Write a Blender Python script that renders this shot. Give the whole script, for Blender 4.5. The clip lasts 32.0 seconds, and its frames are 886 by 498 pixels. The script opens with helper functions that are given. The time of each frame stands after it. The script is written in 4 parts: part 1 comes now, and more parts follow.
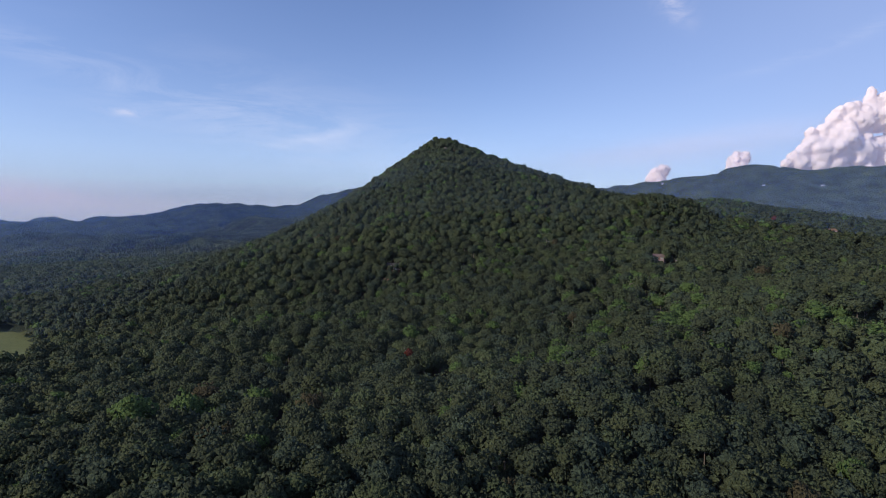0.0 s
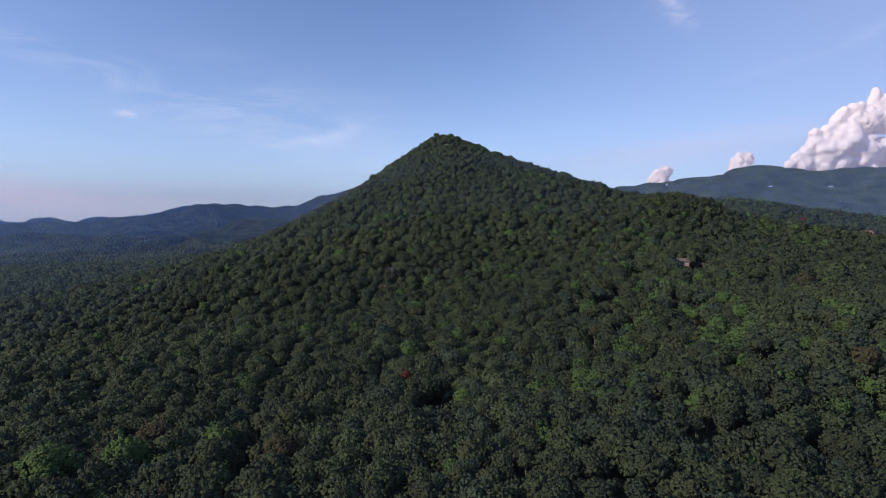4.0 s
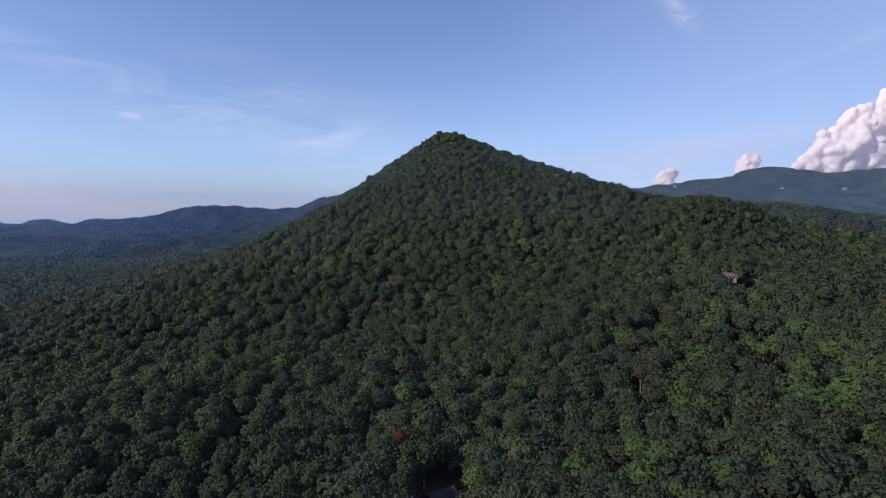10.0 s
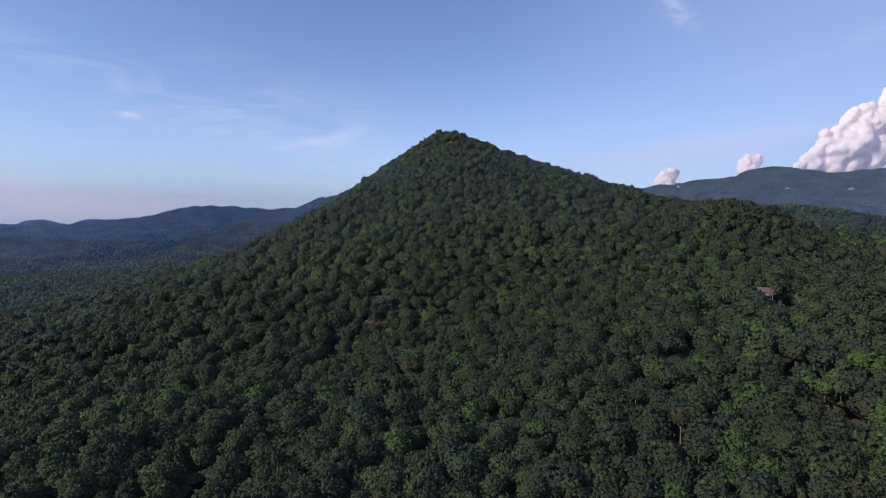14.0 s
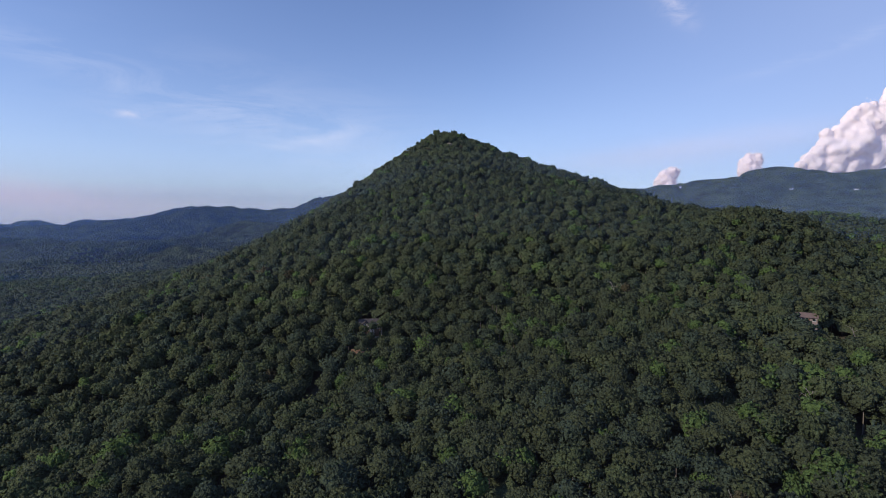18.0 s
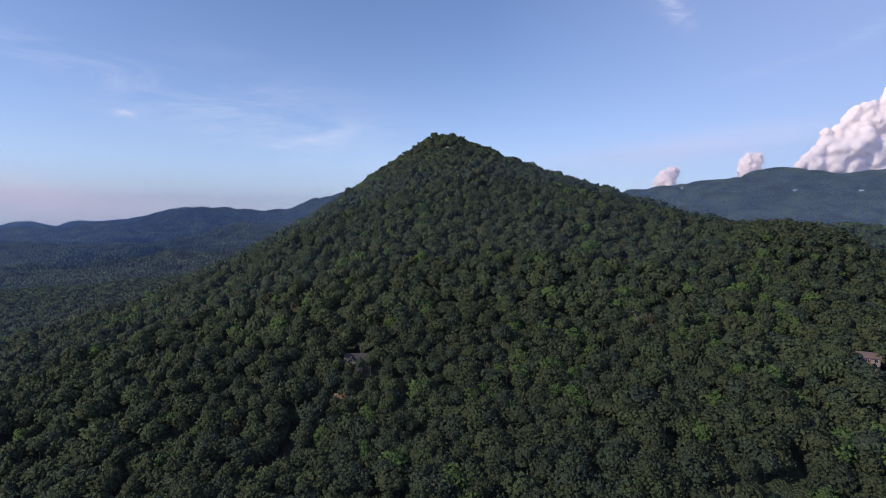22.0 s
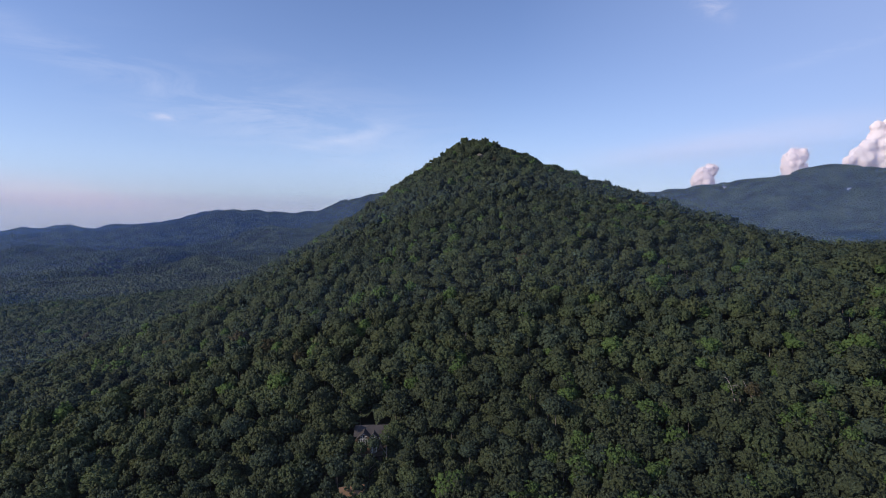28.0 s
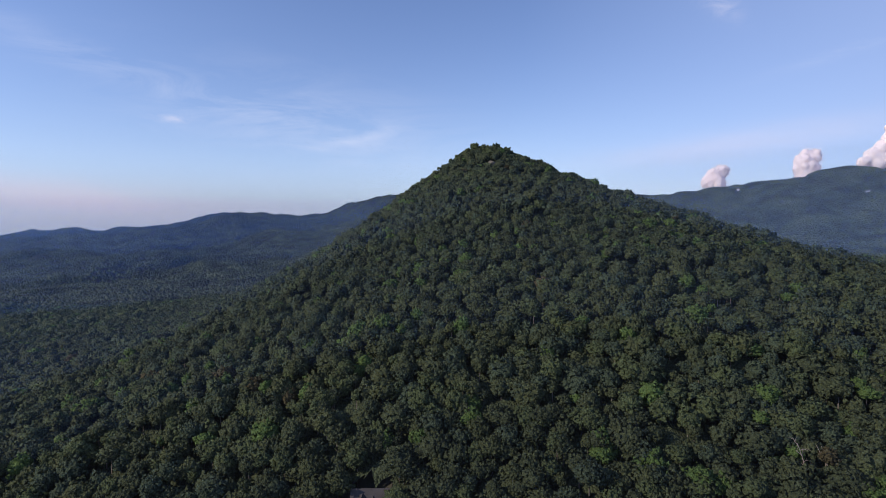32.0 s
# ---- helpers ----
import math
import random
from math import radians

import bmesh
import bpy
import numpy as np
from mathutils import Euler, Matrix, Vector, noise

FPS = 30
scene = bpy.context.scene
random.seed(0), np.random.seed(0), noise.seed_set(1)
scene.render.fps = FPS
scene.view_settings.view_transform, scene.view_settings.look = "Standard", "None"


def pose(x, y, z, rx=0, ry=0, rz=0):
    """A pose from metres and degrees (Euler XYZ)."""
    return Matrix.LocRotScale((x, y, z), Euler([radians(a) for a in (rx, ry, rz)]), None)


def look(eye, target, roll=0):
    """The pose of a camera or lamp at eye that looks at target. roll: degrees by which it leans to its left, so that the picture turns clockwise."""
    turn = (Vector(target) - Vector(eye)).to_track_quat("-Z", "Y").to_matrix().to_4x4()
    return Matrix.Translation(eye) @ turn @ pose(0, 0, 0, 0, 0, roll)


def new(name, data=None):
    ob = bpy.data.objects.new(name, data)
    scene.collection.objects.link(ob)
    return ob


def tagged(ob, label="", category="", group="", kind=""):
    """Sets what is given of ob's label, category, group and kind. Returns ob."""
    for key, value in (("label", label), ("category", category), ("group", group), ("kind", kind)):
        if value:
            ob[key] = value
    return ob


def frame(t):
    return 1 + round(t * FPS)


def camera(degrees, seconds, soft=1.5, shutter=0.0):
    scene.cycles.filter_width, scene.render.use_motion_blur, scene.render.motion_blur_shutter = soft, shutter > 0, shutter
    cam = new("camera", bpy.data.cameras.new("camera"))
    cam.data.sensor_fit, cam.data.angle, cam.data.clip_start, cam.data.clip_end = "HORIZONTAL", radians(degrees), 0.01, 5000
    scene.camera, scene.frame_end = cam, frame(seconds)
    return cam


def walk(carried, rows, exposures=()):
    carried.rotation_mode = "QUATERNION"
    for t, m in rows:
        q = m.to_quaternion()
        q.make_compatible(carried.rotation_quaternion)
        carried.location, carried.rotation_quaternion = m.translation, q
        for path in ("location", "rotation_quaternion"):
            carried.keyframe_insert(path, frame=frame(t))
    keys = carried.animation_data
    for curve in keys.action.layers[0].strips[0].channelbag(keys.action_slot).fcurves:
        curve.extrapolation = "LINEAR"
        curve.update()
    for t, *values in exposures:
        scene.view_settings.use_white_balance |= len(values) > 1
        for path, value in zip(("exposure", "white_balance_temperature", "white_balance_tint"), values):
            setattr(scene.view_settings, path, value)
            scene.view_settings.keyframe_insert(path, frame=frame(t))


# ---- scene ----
# ---------------------------------------------------------------- camera
cam = camera(79.96, 32.0, soft=0.7)
ROWS = [
    (0, pose(0.00, 0.00, 0.00, 86.967, 0.05, -1.078)),
    (1, pose(-0.16, 9.07, -0.20, 86.970, 0.0, -1.066)),
    (2, pose(-0.29, 18.15, -0.37, 86.985, 0.0, -1.043)),
    (3, pose(-0.40, 27.22, -0.49, 87.026, -0.01, -1.044)),
    (4, pose(-0.50, 36.19, -0.52, 87.097, -0.03, -1.013)),
    (5, pose(-0.58, 45.06, -0.40, 87.153, -0.06, -0.959)),
    (6, pose(-0.63, 53.83, -0.05, 87.201, -0.11, -0.907)),
    (7, pose(-0.63, 62.48, 0.58, 87.252, -0.11, -0.855)),
    (8, pose(-0.61, 70.99, 1.35, 87.258, -0.11, -0.770)),
    (9, pose(-0.60, 79.31, 2.20, 87.262, -0.11, -0.748)),
    (10, pose(-0.55, 87.53, 3.14, 87.280, -0.10, -0.738)),
    (11, pose(-0.48, 95.73, 4.21, 87.254, -0.11, -0.728)),
    (12, pose(-0.41, 104.00, 5.35, 87.220, -0.10, -0.761)),
    (13, pose(-0.28, 112.37, 6.54, 87.210, -0.10, -0.768)),
    (14, pose(-0.04, 120.80, 7.82, 87.240, -0.08, -0.778)),
    (15, pose(0.27, 129.25, 9.26, 87.215, -0.05, -0.790)),
    (16, pose(0.63, 137.75, 10.93, 87.180, -0.06, -0.845)),
    (17, pose(1.01, 146.39, 12.93, 87.170, -0.08, -0.880)),
    (18, pose(1.34, 155.19, 15.27, 87.155, -0.08, -0.900)),
    (19, pose(1.54, 164.05, 17.74, 87.167, -0.07, -0.968)),
    (20, pose(1.68, 172.93, 20.15, 87.160, -0.05, -1.007)),
    (21, pose(1.83, 181.68, 22.50, 87.090, -0.05, -1.052)),
    (22, pose(1.95, 190.14, 24.78, 87.060, -0.04, -1.090)),
    (23, pose(2.01, 198.47, 27.06, 87.050, -0.01, -1.064)),
    (24, pose(2.11, 206.82, 29.40, 87.020, 0.03, -0.972)),
    (25, pose(2.13, 215.17, 31.79, 87.035, 0.06, -0.654)),
    (26, pose(1.93, 223.47, 34.17, 87.040, 0.12, 0.125)),
    (27, pose(1.53, 231.67, 36.51, 86.999, 0.20, 1.405)),
    (28, pose(1.03, 239.62, 38.85, 86.950, 0.28, 2.086)),
    (29, pose(0.50, 247.25, 41.17, 86.900, 0.30, 2.500)),
    (30, pose(-0.02, 254.60, 43.43, 86.900, 0.30, 2.650)),
    (31, pose(-0.59, 261.50, 45.40, 86.957, 0.28, 2.739)),
    (32, pose(-1.19, 268.01, 47.13, 87.070, 0.30, 2.871)),
]
walk(cam, ROWS)

# ---------------------------------------------------------------- sky, sun
SUN_EL, SUN_AZ = radians(32), radians(-114)      # azimuth from +y, to the right
sun_dir = Vector((math.sin(SUN_AZ) * math.cos(SUN_EL), math.cos(SUN_AZ) * math.cos(SUN_EL), math.sin(SUN_EL)))
scene.view_settings.exposure = 0.0


class Nodes:
    """Short hand for building node trees."""

    def __init__(self, tree):
        self.tree = tree
        tree.nodes.clear()

    def add(self, kind, **sockets):
        n = self.tree.nodes.new(kind)
        for key, v in sockets.items():
            n.inputs[key.replace("_", " ")].default_value = v
        return n

    def link(self, a, b):
        self.tree.links.new(a, b)

    def math(self, op, a, b=None, c=None):
        n = self.tree.nodes.new("ShaderNodeMath")
        n.operation = op
        for i, v in enumerate((a, b, c)):
            if v is None:
                continue
            if isinstance(v, (int, float)):
                n.inputs[i].default_value = v
            else:
                self.link(v, n.inputs[i])
        return n.outputs[0]

    def ramp(self, fac, stops):
        n = self.tree.nodes.new("ShaderNodeValToRGB")
        els = n.color_ramp.elements
        while len(els) < len(stops):
            els.new(0.5)
        for e, (p, c) in zip(els, stops):
            e.position, e.color = p, (*c, 1) if len(c) == 3 else c
        self.link(fac, n.inputs[0])
        return n.outputs[0]

    def mix(self, fac, a, b, blend="MIX"):
        n = self.tree.nodes.new("ShaderNodeMix")
        n.data_type, n.blend_type = "RGBA", blend
        for sock, v in ((n.inputs[0], fac), (n.inputs[6], a), (n.inputs[7], b)):
            if isinstance(v, (int, float)):
                sock.default_value = v
            elif isinstance(v, tuple):
                sock.default_value = (*v, 1)
            else:
                self.link(v, sock)
        return n.outputs[2]


world = bpy.data.worlds.new("sky")
scene.world = world
world.use_nodes = True
w = Nodes(world.node_tree)
sky = w.add("ShaderNodeTexSky")
sky.sky_type, sky.sun_disc = "NISHITA", False
sky.sun_elevation, sky.sun_rotation = SUN_EL, SUN_AZ
sky.altitude, sky.air_density, sky.dust_density, sky.ozone_density = 300, 1.0, 0.12, 2.5
coord = w.add("ShaderNodeTexCoord")
split = w.add("ShaderNodeSeparateXYZ")
w.link(coord.outputs["Generated"], split.inputs[0])
azim = w.math("ARCTAN2", split.outputs[0], split.outputs[1])
elev = split.outputs[2]


def bank(az, el, half_az, half_el, lean=0.0):
    """Soft oval of sky round a bearing and a height (radians)."""
    du = w.math("SUBTRACT", azim, az)
    dv = w.math("SUBTRACT", w.math("SUBTRACT", elev, el), w.math("MULTIPLY", du, lean))
    a = w.math("POWER", w.math("DIVIDE", du, half_az), 2)
    b = w.math("POWER", w.math("DIVIDE", dv, half_el), 2)
    return w.math("EXPONENT", w.math("MULTIPLY", w.math("ADD", a, b), -1))


def wisps(scale, detail, stretch, low, high):
    m = w.add("ShaderNodeMapping")
    m.inputs["Scale"].default_value = stretch
    m.inputs["Rotation"].default_value = (0.15, 0.1, 0)
    w.link(coord.outputs["Generated"], m.inputs[0])
    n = w.add("ShaderNodeTexNoise", Scale=scale, Detail=detail, Roughness=0.62, Distortion=0.6)
    w.link(m.outputs[0], n.inputs["Vector"])
    return w.ramp(n.outputs[0], ((low, (0, 0, 0)), (high, (1, 1, 1))))


streaks = wisps(5.0, 8, (1, 1, 4.5), 0.42, 0.75)
fluff = wisps(26, 6, (1, 1, 2.0), 0.35, 0.75)
cirrus = w.math("ADD", w.math("MULTIPLY", bank(-0.30, 0.175, 0.26, 0.07, -0.12), 0.38), w.math("MULTIPLY", bank(-0.62, 0.245, 0.24, 0.022, -0.22), 0.32))
cirrus = w.math("ADD", cirrus, w.math("MULTIPLY", bank(-0.237, 0.146, 0.09, 0.009, 0.22), 0.33))
cirrus = w.math("ADD", cirrus, w.math("MULTIPLY", bank(0.70, 0.270, 0.14, 0.010, 0.22), 0.4))
cirrus = w.math("MULTIPLY", cirrus, streaks)
puffs = w.math("ADD", bank(-0.513, 0.173, 0.030, 0.007), bank(0.420, 0.345, 0.030, 0.020, -0.6))
puffs = w.math("MULTIPLY", puffs, w.math("MULTIPLY", fluff, 0.5))
veil = w.math("ADD", w.math("MULTIPLY", bank(-0.66, 0.036, 0.30, 0.026, -0.06), 0.85), w.math("MULTIPLY", bank(0.46, 0.124, 0.20, 0.022, 0.08), 0.42))
haze_band = w.math("EXPONENT", w.math("MULTIPLY", w.math("MAXIMUM", elev, 0.0), -9.0))
west = w.math("MINIMUM", w.math("MAXIMUM", w.math("MULTIPLY", w.math("ADD", azim, 0.15), -1.7), 0.0), 1.0)
colour = w.mix(1.0, sky.outputs[0], (1.04, 1.02, 1.24), "MULTIPLY")
east = w.math("MINIMUM", w.math("MAXIMUM", w.math("MULTIPLY", w.math("SUBTRACT", azim, 0.1), 1.8), 0.0), 1.0)
colour = w.mix(w.math("ADD", w.math("MULTIPLY", west, 0.06), w.math("MULTIPLY", east, 0.56)), colour, (2.7, 3.5, 5.9))
colour = w.mix(w.math("MULTIPLY", haze_band, 0.64), colour, (3.55, 4.2, 5.9))
colour = w.mix(w.math("MINIMUM", w.math("MULTIPLY", veil, w.math("ADD", 0.55, w.math("MULTIPLY", streaks, 0.45))), 1.0), colour, (6.4, 5.65, 6.6))
colour = w.mix(w.math("MINIMUM", cirrus, 1.0), colour, (5.6, 6.0, 7.6))
colour = w.mix(w.math("MINIMUM", puffs, 1.0), colour, (6.4, 6.2, 7.4))
back = w.add("ShaderNodeBackground", Strength=0.13)
w.link(colour, back.inputs[0])
out = w.add("ShaderNodeOutputWorld")
w.link(back.outputs[0], out.inputs[0])

sun = new("sun", bpy.data.lights.new("sun", "SUN"))
sun.data.energy, sun.data.angle, sun.data.color = 4.0, radians(0.6), (1.0, 0.86, 0.70)
sun.matrix_world = look(sun_dir * 500, (0, 0, 0))


# ---------------------------------------------------------------- materials
def material(name):
    m = bpy.data.materials.new(name)
    m.use_nodes = True
    return m, Nodes(m.node_tree)


def leaf_material(name, dark, light, blotch=6.0, clump=0.75, patch=0.5):
    """Foliage: two greens mixed by clump, by tree-sized blotches and by grain, with rounded leafy clumps as relief."""
    m, n = material(name)
    geo = n.add("ShaderNodeNewGeometry")
    big = n.add("ShaderNodeTexNoise", Scale=1 / blotch, Detail=2)
    fine = n.add("ShaderNodeTexNoise", Scale=2.0 / clump, Detail=3, Roughness=0.6)
    cell = n.add("ShaderNodeTexVoronoi", Scale=1 / clump)
    for t in (big, fine, cell):
        n.link(geo.outputs["Position"], t.inputs["Vector"])
    info = n.add("ShaderNodeObjectInfo")
    hue = n.add("ShaderNodeSeparateColor")
    n.link(cell.outputs["Color"], hue.inputs[0])
    grain = n.add("ShaderNodeMapRange")
    for key, v in (("From Min", 0.36), ("From Max", 0.64)):
        grain.inputs[key].default_value = v
    n.link(fine.outputs[0], grain.inputs[0])
    f = n.math("ADD", n.math("MULTIPLY", n.math("SUBTRACT", big.outputs[0], 0.5), patch), n.math("MULTIPLY", geo.outputs["Random Per Island"], 0.22))
    f = n.math("ADD", f, n.math("MULTIPLY", n.math("SUBTRACT", info.outputs["Random"], 0.5), 0.25))
    f = n.math("ADD", f, n.math("MULTIPLY", hue.outputs[0], 0.2))
    f = n.math("SUBTRACT", n.math("ADD", f, n.math("MULTIPLY", grain.outputs[0], 0.60)), 0.155)
    col = n.mix(n.math("MAXIMUM", n.math("MINIMUM", f, 1.0), 0.0), dark, light)
    relief = n.math("ADD", n.math("MULTIPLY", cell.outputs["Distance"], -1.0), n.math("MULTIPLY", fine.outputs[0], 0.5))
    bump = n.add("ShaderNodeBump", Strength=1.0, Distance=clump * 0.8)
    n.link(relief, bump.inputs["Height"])
    bs = n.add("ShaderNodeBsdfPrincipled", Roughness=0.7)
    bs.inputs["Specular IOR Level"].default_value = 0.08
    n.link(col, bs.inputs["Base Color"])
    n.link(bump.outputs[0], bs.inputs["Normal"])
    tr = n.add("ShaderNodeBsdfTranslucent")
    n.link(n.mix(1.0, col, (1.0, 1.1, 0.6), "MULTIPLY"), tr.inputs[0])
    n.link(bump.outputs[0], tr.inputs["Normal"])
    mx = n.add("ShaderNodeMixShader", Fac=0.28)
    n.link(bs.outputs[0], mx.inputs[1])
    n.link(tr.outputs[0], mx.inputs[2])
    o = n.add("ShaderNodeOutputMaterial")
    n.link(mx.outputs[0], o.inputs[0])
    return m


GREENS = [
    ("leaves_oak_dark", (0.033, 0.044, 0.029), (0.109, 0.136, 0.073)),
    ("leaves_hickory_mid", (0.041, 0.056, 0.031), (0.129, 0.168, 0.082)),
    ("leaves_poplar_bright", (0.052, 0.087, 0.029), (0.140, 0.220, 0.077)),
    ("leaves_olive", (0.041, 0.053, 0.030), (0.119, 0.144, 0.073)),
    ("leaves_bluish", (0.033, 0.048, 0.036), (0.098, 0.134, 0.084)),
    ("leaves_red", (0.088, 0.029, 0.024), (0.202, 0.065, 0.047)),
    ("leaves_brown", (0.052, 0.048, 0.028), (0.118, 0.105, 0.060)),
]
LEAF = [leaf_material(*g, 6.0, 0.85) for g in GREENS]
SLOPE_LEAF = [leaf_material(g[0] + "_slope", g[1], g[2], 6.0, 1.5) for g in GREENS]     # larger leaf clumps of the hillside trees
FAR_LEAF = [leaf_material("leaves_far_wood", (0.034, 0.042, 0.026), (0.150, 0.178, 0.088), 70.0, 5.0, 1.6)]


def plain_material(name, colours, scale=1.0, rough=0.8, bump=0.3, dist=0.05, detail=6, spec=0.3):
    m, n = material(name)
    geo = n.add("ShaderNodeNewGeometry")
    a = n.add("ShaderNodeTexNoise", Scale=scale, Detail=detail, Roughness=0.65)
    b = n.add("ShaderNodeTexNoise", Scale=scale * 0.08, Detail=3)
    for t in (a, b):
        n.link(geo.outputs["Position"], t.inputs["Vector"])
    f = n.math("ADD", n.math("MULTIPLY", a.outputs[0], 0.6), n.math("MULTIPLY", b.outputs[0], 0.4))
    info = n.add("ShaderNodeObjectInfo")
    f = n.math("ADD", f, n.math("MULTIPLY", n.math("SUBTRACT", info.outputs["Random"], 0.5), 0.15))
    col = n.ramp(f, ((0.3, colours[0]), (0.7, colours[1])))
    bp = n.add("ShaderNodeBump", Strength=bump, Distance=dist)
    n.link(a.outputs[0], bp.inputs["Height"])
    bs = n.add("ShaderNodeBsdfPrincipled", Roughness=rough)
    bs.inputs["Specular IOR Level"].default_value = spec
    n.link(col, bs.inputs["Base Color"])
    n.link(bp.outputs[0], bs.inputs["Normal"])
    o = n.add("ShaderNodeOutputMaterial")
    n.link(bs.outputs[0], o.inputs[0])
    return m


BARK = plain_material("bark", ((0.09, 0.078, 0.066), (0.22, 0.20, 0.175)), 3.0, 0.9, 0.6, 0.1)
FLOOR = plain_material("forest_floor", ((0.036, 0.035, 0.028), (0.070, 0.066, 0.052)), 0.35, 0.95, 0.8, 0.6)
GRASS = plain_material("meadow_grass", ((0.056, 0.072, 0.024), (0.098, 0.116, 0.044)), 0.5, 0.9, 0.5, 0.2)
DRY_GRASS = plain_material("dry_pasture_grass", ((0.060, 0.075, 0.040), (0.105, 0.120, 0.066)), 0.05, 0.9, 0.5, 0.2)
CLOUD, cn = material("cloud_white")
cd = cn.add("ShaderNodeBsdfDiffuse", Color=(0.97, 0.89, 0.90, 1))
ct = cn.add("ShaderNodeBsdfTranslucent", Color=(0.97, 0.89, 0.90, 1))
cm = cn.add("ShaderNodeMixShader", Fac=0.38)
cn.link(cd.outputs[0], cm.inputs[1])
cn.link(ct.outputs[0], cm.inputs[2])
cn.link(cm.outputs[0], cn.add("ShaderNodeOutputMaterial").inputs[0])


# ---------------------------------------------------------------- lie of the land
def hill(x, y, cx, cy, top, long, wide, turn, cone=False):
    """Height of one rounded (or pointed) hill, metres; long and wide are its half widths."""
    c, s = math.cos(turn), math.sin(turn)
    u, v = ((x - cx) * c + (y - cy) * s) / long, ((y - cy) * c - (x - cx) * s) / wide
    r = u * u + v * v
    return top * np.exp(-np.sqrt(r + 0.015)) if cone else top * np.exp(-r)


BASE, TILT_X, TILT_Y = -66.7, -0.59, -0.21


def canopy(x, y):
    """Height of the tree tops over the plan."""
    x, y = np.asarray(x, float), np.asarray(y, float)
    z = BASE + np.exp(-(x**2 + (y - 350) ** 2) / 900.0**2) * (TILT_X * x / 100 + TILT_Y * (y - 350) / 100)
    z = z + hill(x, y, 11, 741, 175.0, 207, 265, 0.27, True)  # the pointed mountain
    z = z + hill(x, y, 267, 683, 46.8, 261, 282, -0.38)  # its eastern shoulder
    z = z + hill(x, y, 680, 250, 71.0, 353, 417, 9.47)
    z = z + hill(x, y, 93, 573, 25.6, 136, 176, 0.43)
    z = z + hill(x, y, 15, 311, -6.1, 62, 291, 0.71)
    z = z + hill(x, y, -21, 210, -14.4, 104, 418, 0.91)
    z = z + hill(x, y, 210, 220, 27.0, 246, 60, 0.32)
    z = z + hill(x, y, -279, 328, -20.1, 368, 60, 0.22)
    z = z + hill(x, y, 93, 816, -28.0, 517, 695, 0.44)
    z = z + hill(x, y, -42, 679, 24.4, 122, 361, -0.33)
    z = z + hill(x, y, -921, 1640, 66.4, 101, 190, -0.68)  # low ridge in the valley
    z = z + hill(x, y, -1074, 2032, -83.5, 876, 507, 1.74)
    z = z + hill(x, y, -887, 2869, 115.7, 1214, 1059, -0.25)  # western ridges
    z = z + hill(x, y, -291, 3248, 178.5, 327, 813, -2.08)
    z = z + hill(x, y, -1552, 3489, 100.7, 267, 814, 0.68)
    z = z + hill(x, y, -3173, 4098, 104.3, 921, 542, -0.65)
    z = z + hill(x, y, -3697, 3571, -19.6, 861, 633, 0.27)
    z = z + hill(x, y, 1553, 2370, 214.3, 721, 688, -0.51)  # eastern mountain
    z = z + hill(x, y, 2498, 2592, 173.6, 792, 791, -0.30)
    z = z + hill(x, y, 700, 2824, 129.0, 847, 1009, -0.71)
    z = z + hill(x, y, 3055, 2210, 250.4, 979, 647, -0.83)
    z = z + hill(x, y, 11, 744, 5.0, 22, 22, 0.00)  # summit knob
    z = z + hill(x, y, -2321, 3271, 37.8, 128, 127, 0.56)  # knoll on the western skyline
    z = z + hill(x, y, -3230, 3565, -50.7, 244, 196, -0.00)  # notches and knolls of the western skyline
    z = z + hill(x, y, -2794, 3867, -48.8, 209, 333, 0.60)
    z = z + hill(x, y, -2071, 3372, 34.2, 150, 358, 0.57)
    z = z + hill(x, y, 411, 624, 22.9, 69, 86, -0.03)  # knolls of the eastern shoulder
    z = z + hill(x, y, 224, 495, 17.6, 40, 40, 0.30)
    z = z + hill(x, y, 310, 564, 17.1, 40, 102, 0.15)
    z = z + hill(x, y, 568, 556, -10.8, 116, 120, 0.01)
    z = z + hill(x, y, 590, 2623, -13.4, 185, 299, -0.09)  # breaks in the eastern skyline
    z = z + hill(x, y, 1501, 2388, 43.4, 157, 129, 0.27)
    z = z + hill(x, y, 865, 2456, 4.8, 217, 267, 0.52)
    z = z + hill(x, y, 1657, 2293, -30.2, 194, 241, 0.00)
    z = z + hill(x, y, 393, 487, 15.2, 71, 102, -0.09)
    z = z + hill(x, y, -3976, 4283, -100.2, 766, 582, -0.10)  # low ground past the western ridges
    far = np.clip((np.hypot(x, y) - 900) / 900, 0, 1)
    rough = 0
    for k, (a, b, size) in enumerate(((0.4, 1.1, 520), (2.1, 0.3, 390), (1.2, 2.0, 270), (2.8, 0.7, 190), (0.1, 2.6, 140))):
        rough = rough + size / (60 if size > 200 else 34) * np.sin((x * math.cos(a) + y * math.sin(a)) * 6.283 / size + 1.7 * np.sin((x * math.cos(b) + y * math.sin(b)) * 6.283 / (size * 1.7)))
    return z + far * rough * 1.05


CROWN_TOP = 15.0                                  # tree height


def ground_height(x, y):
    return canopy(x, y) - CROWN_TOP


def part(name, me, mat, parent=None, label=""):
    """Links a mesh as one object, under a thing where one is given."""
    if isinstance(me, bmesh.types.BMesh):
        bm, me = me, bpy.data.meshes.new(name)
        bm.to_mesh(me)
        bm.free()
    for k in mat if isinstance(mat, (list, tuple)) else [mat]:
        me.materials.append(k)
    ob = new(name, me)
    ob.parent = parent
    return tagged(ob, label)


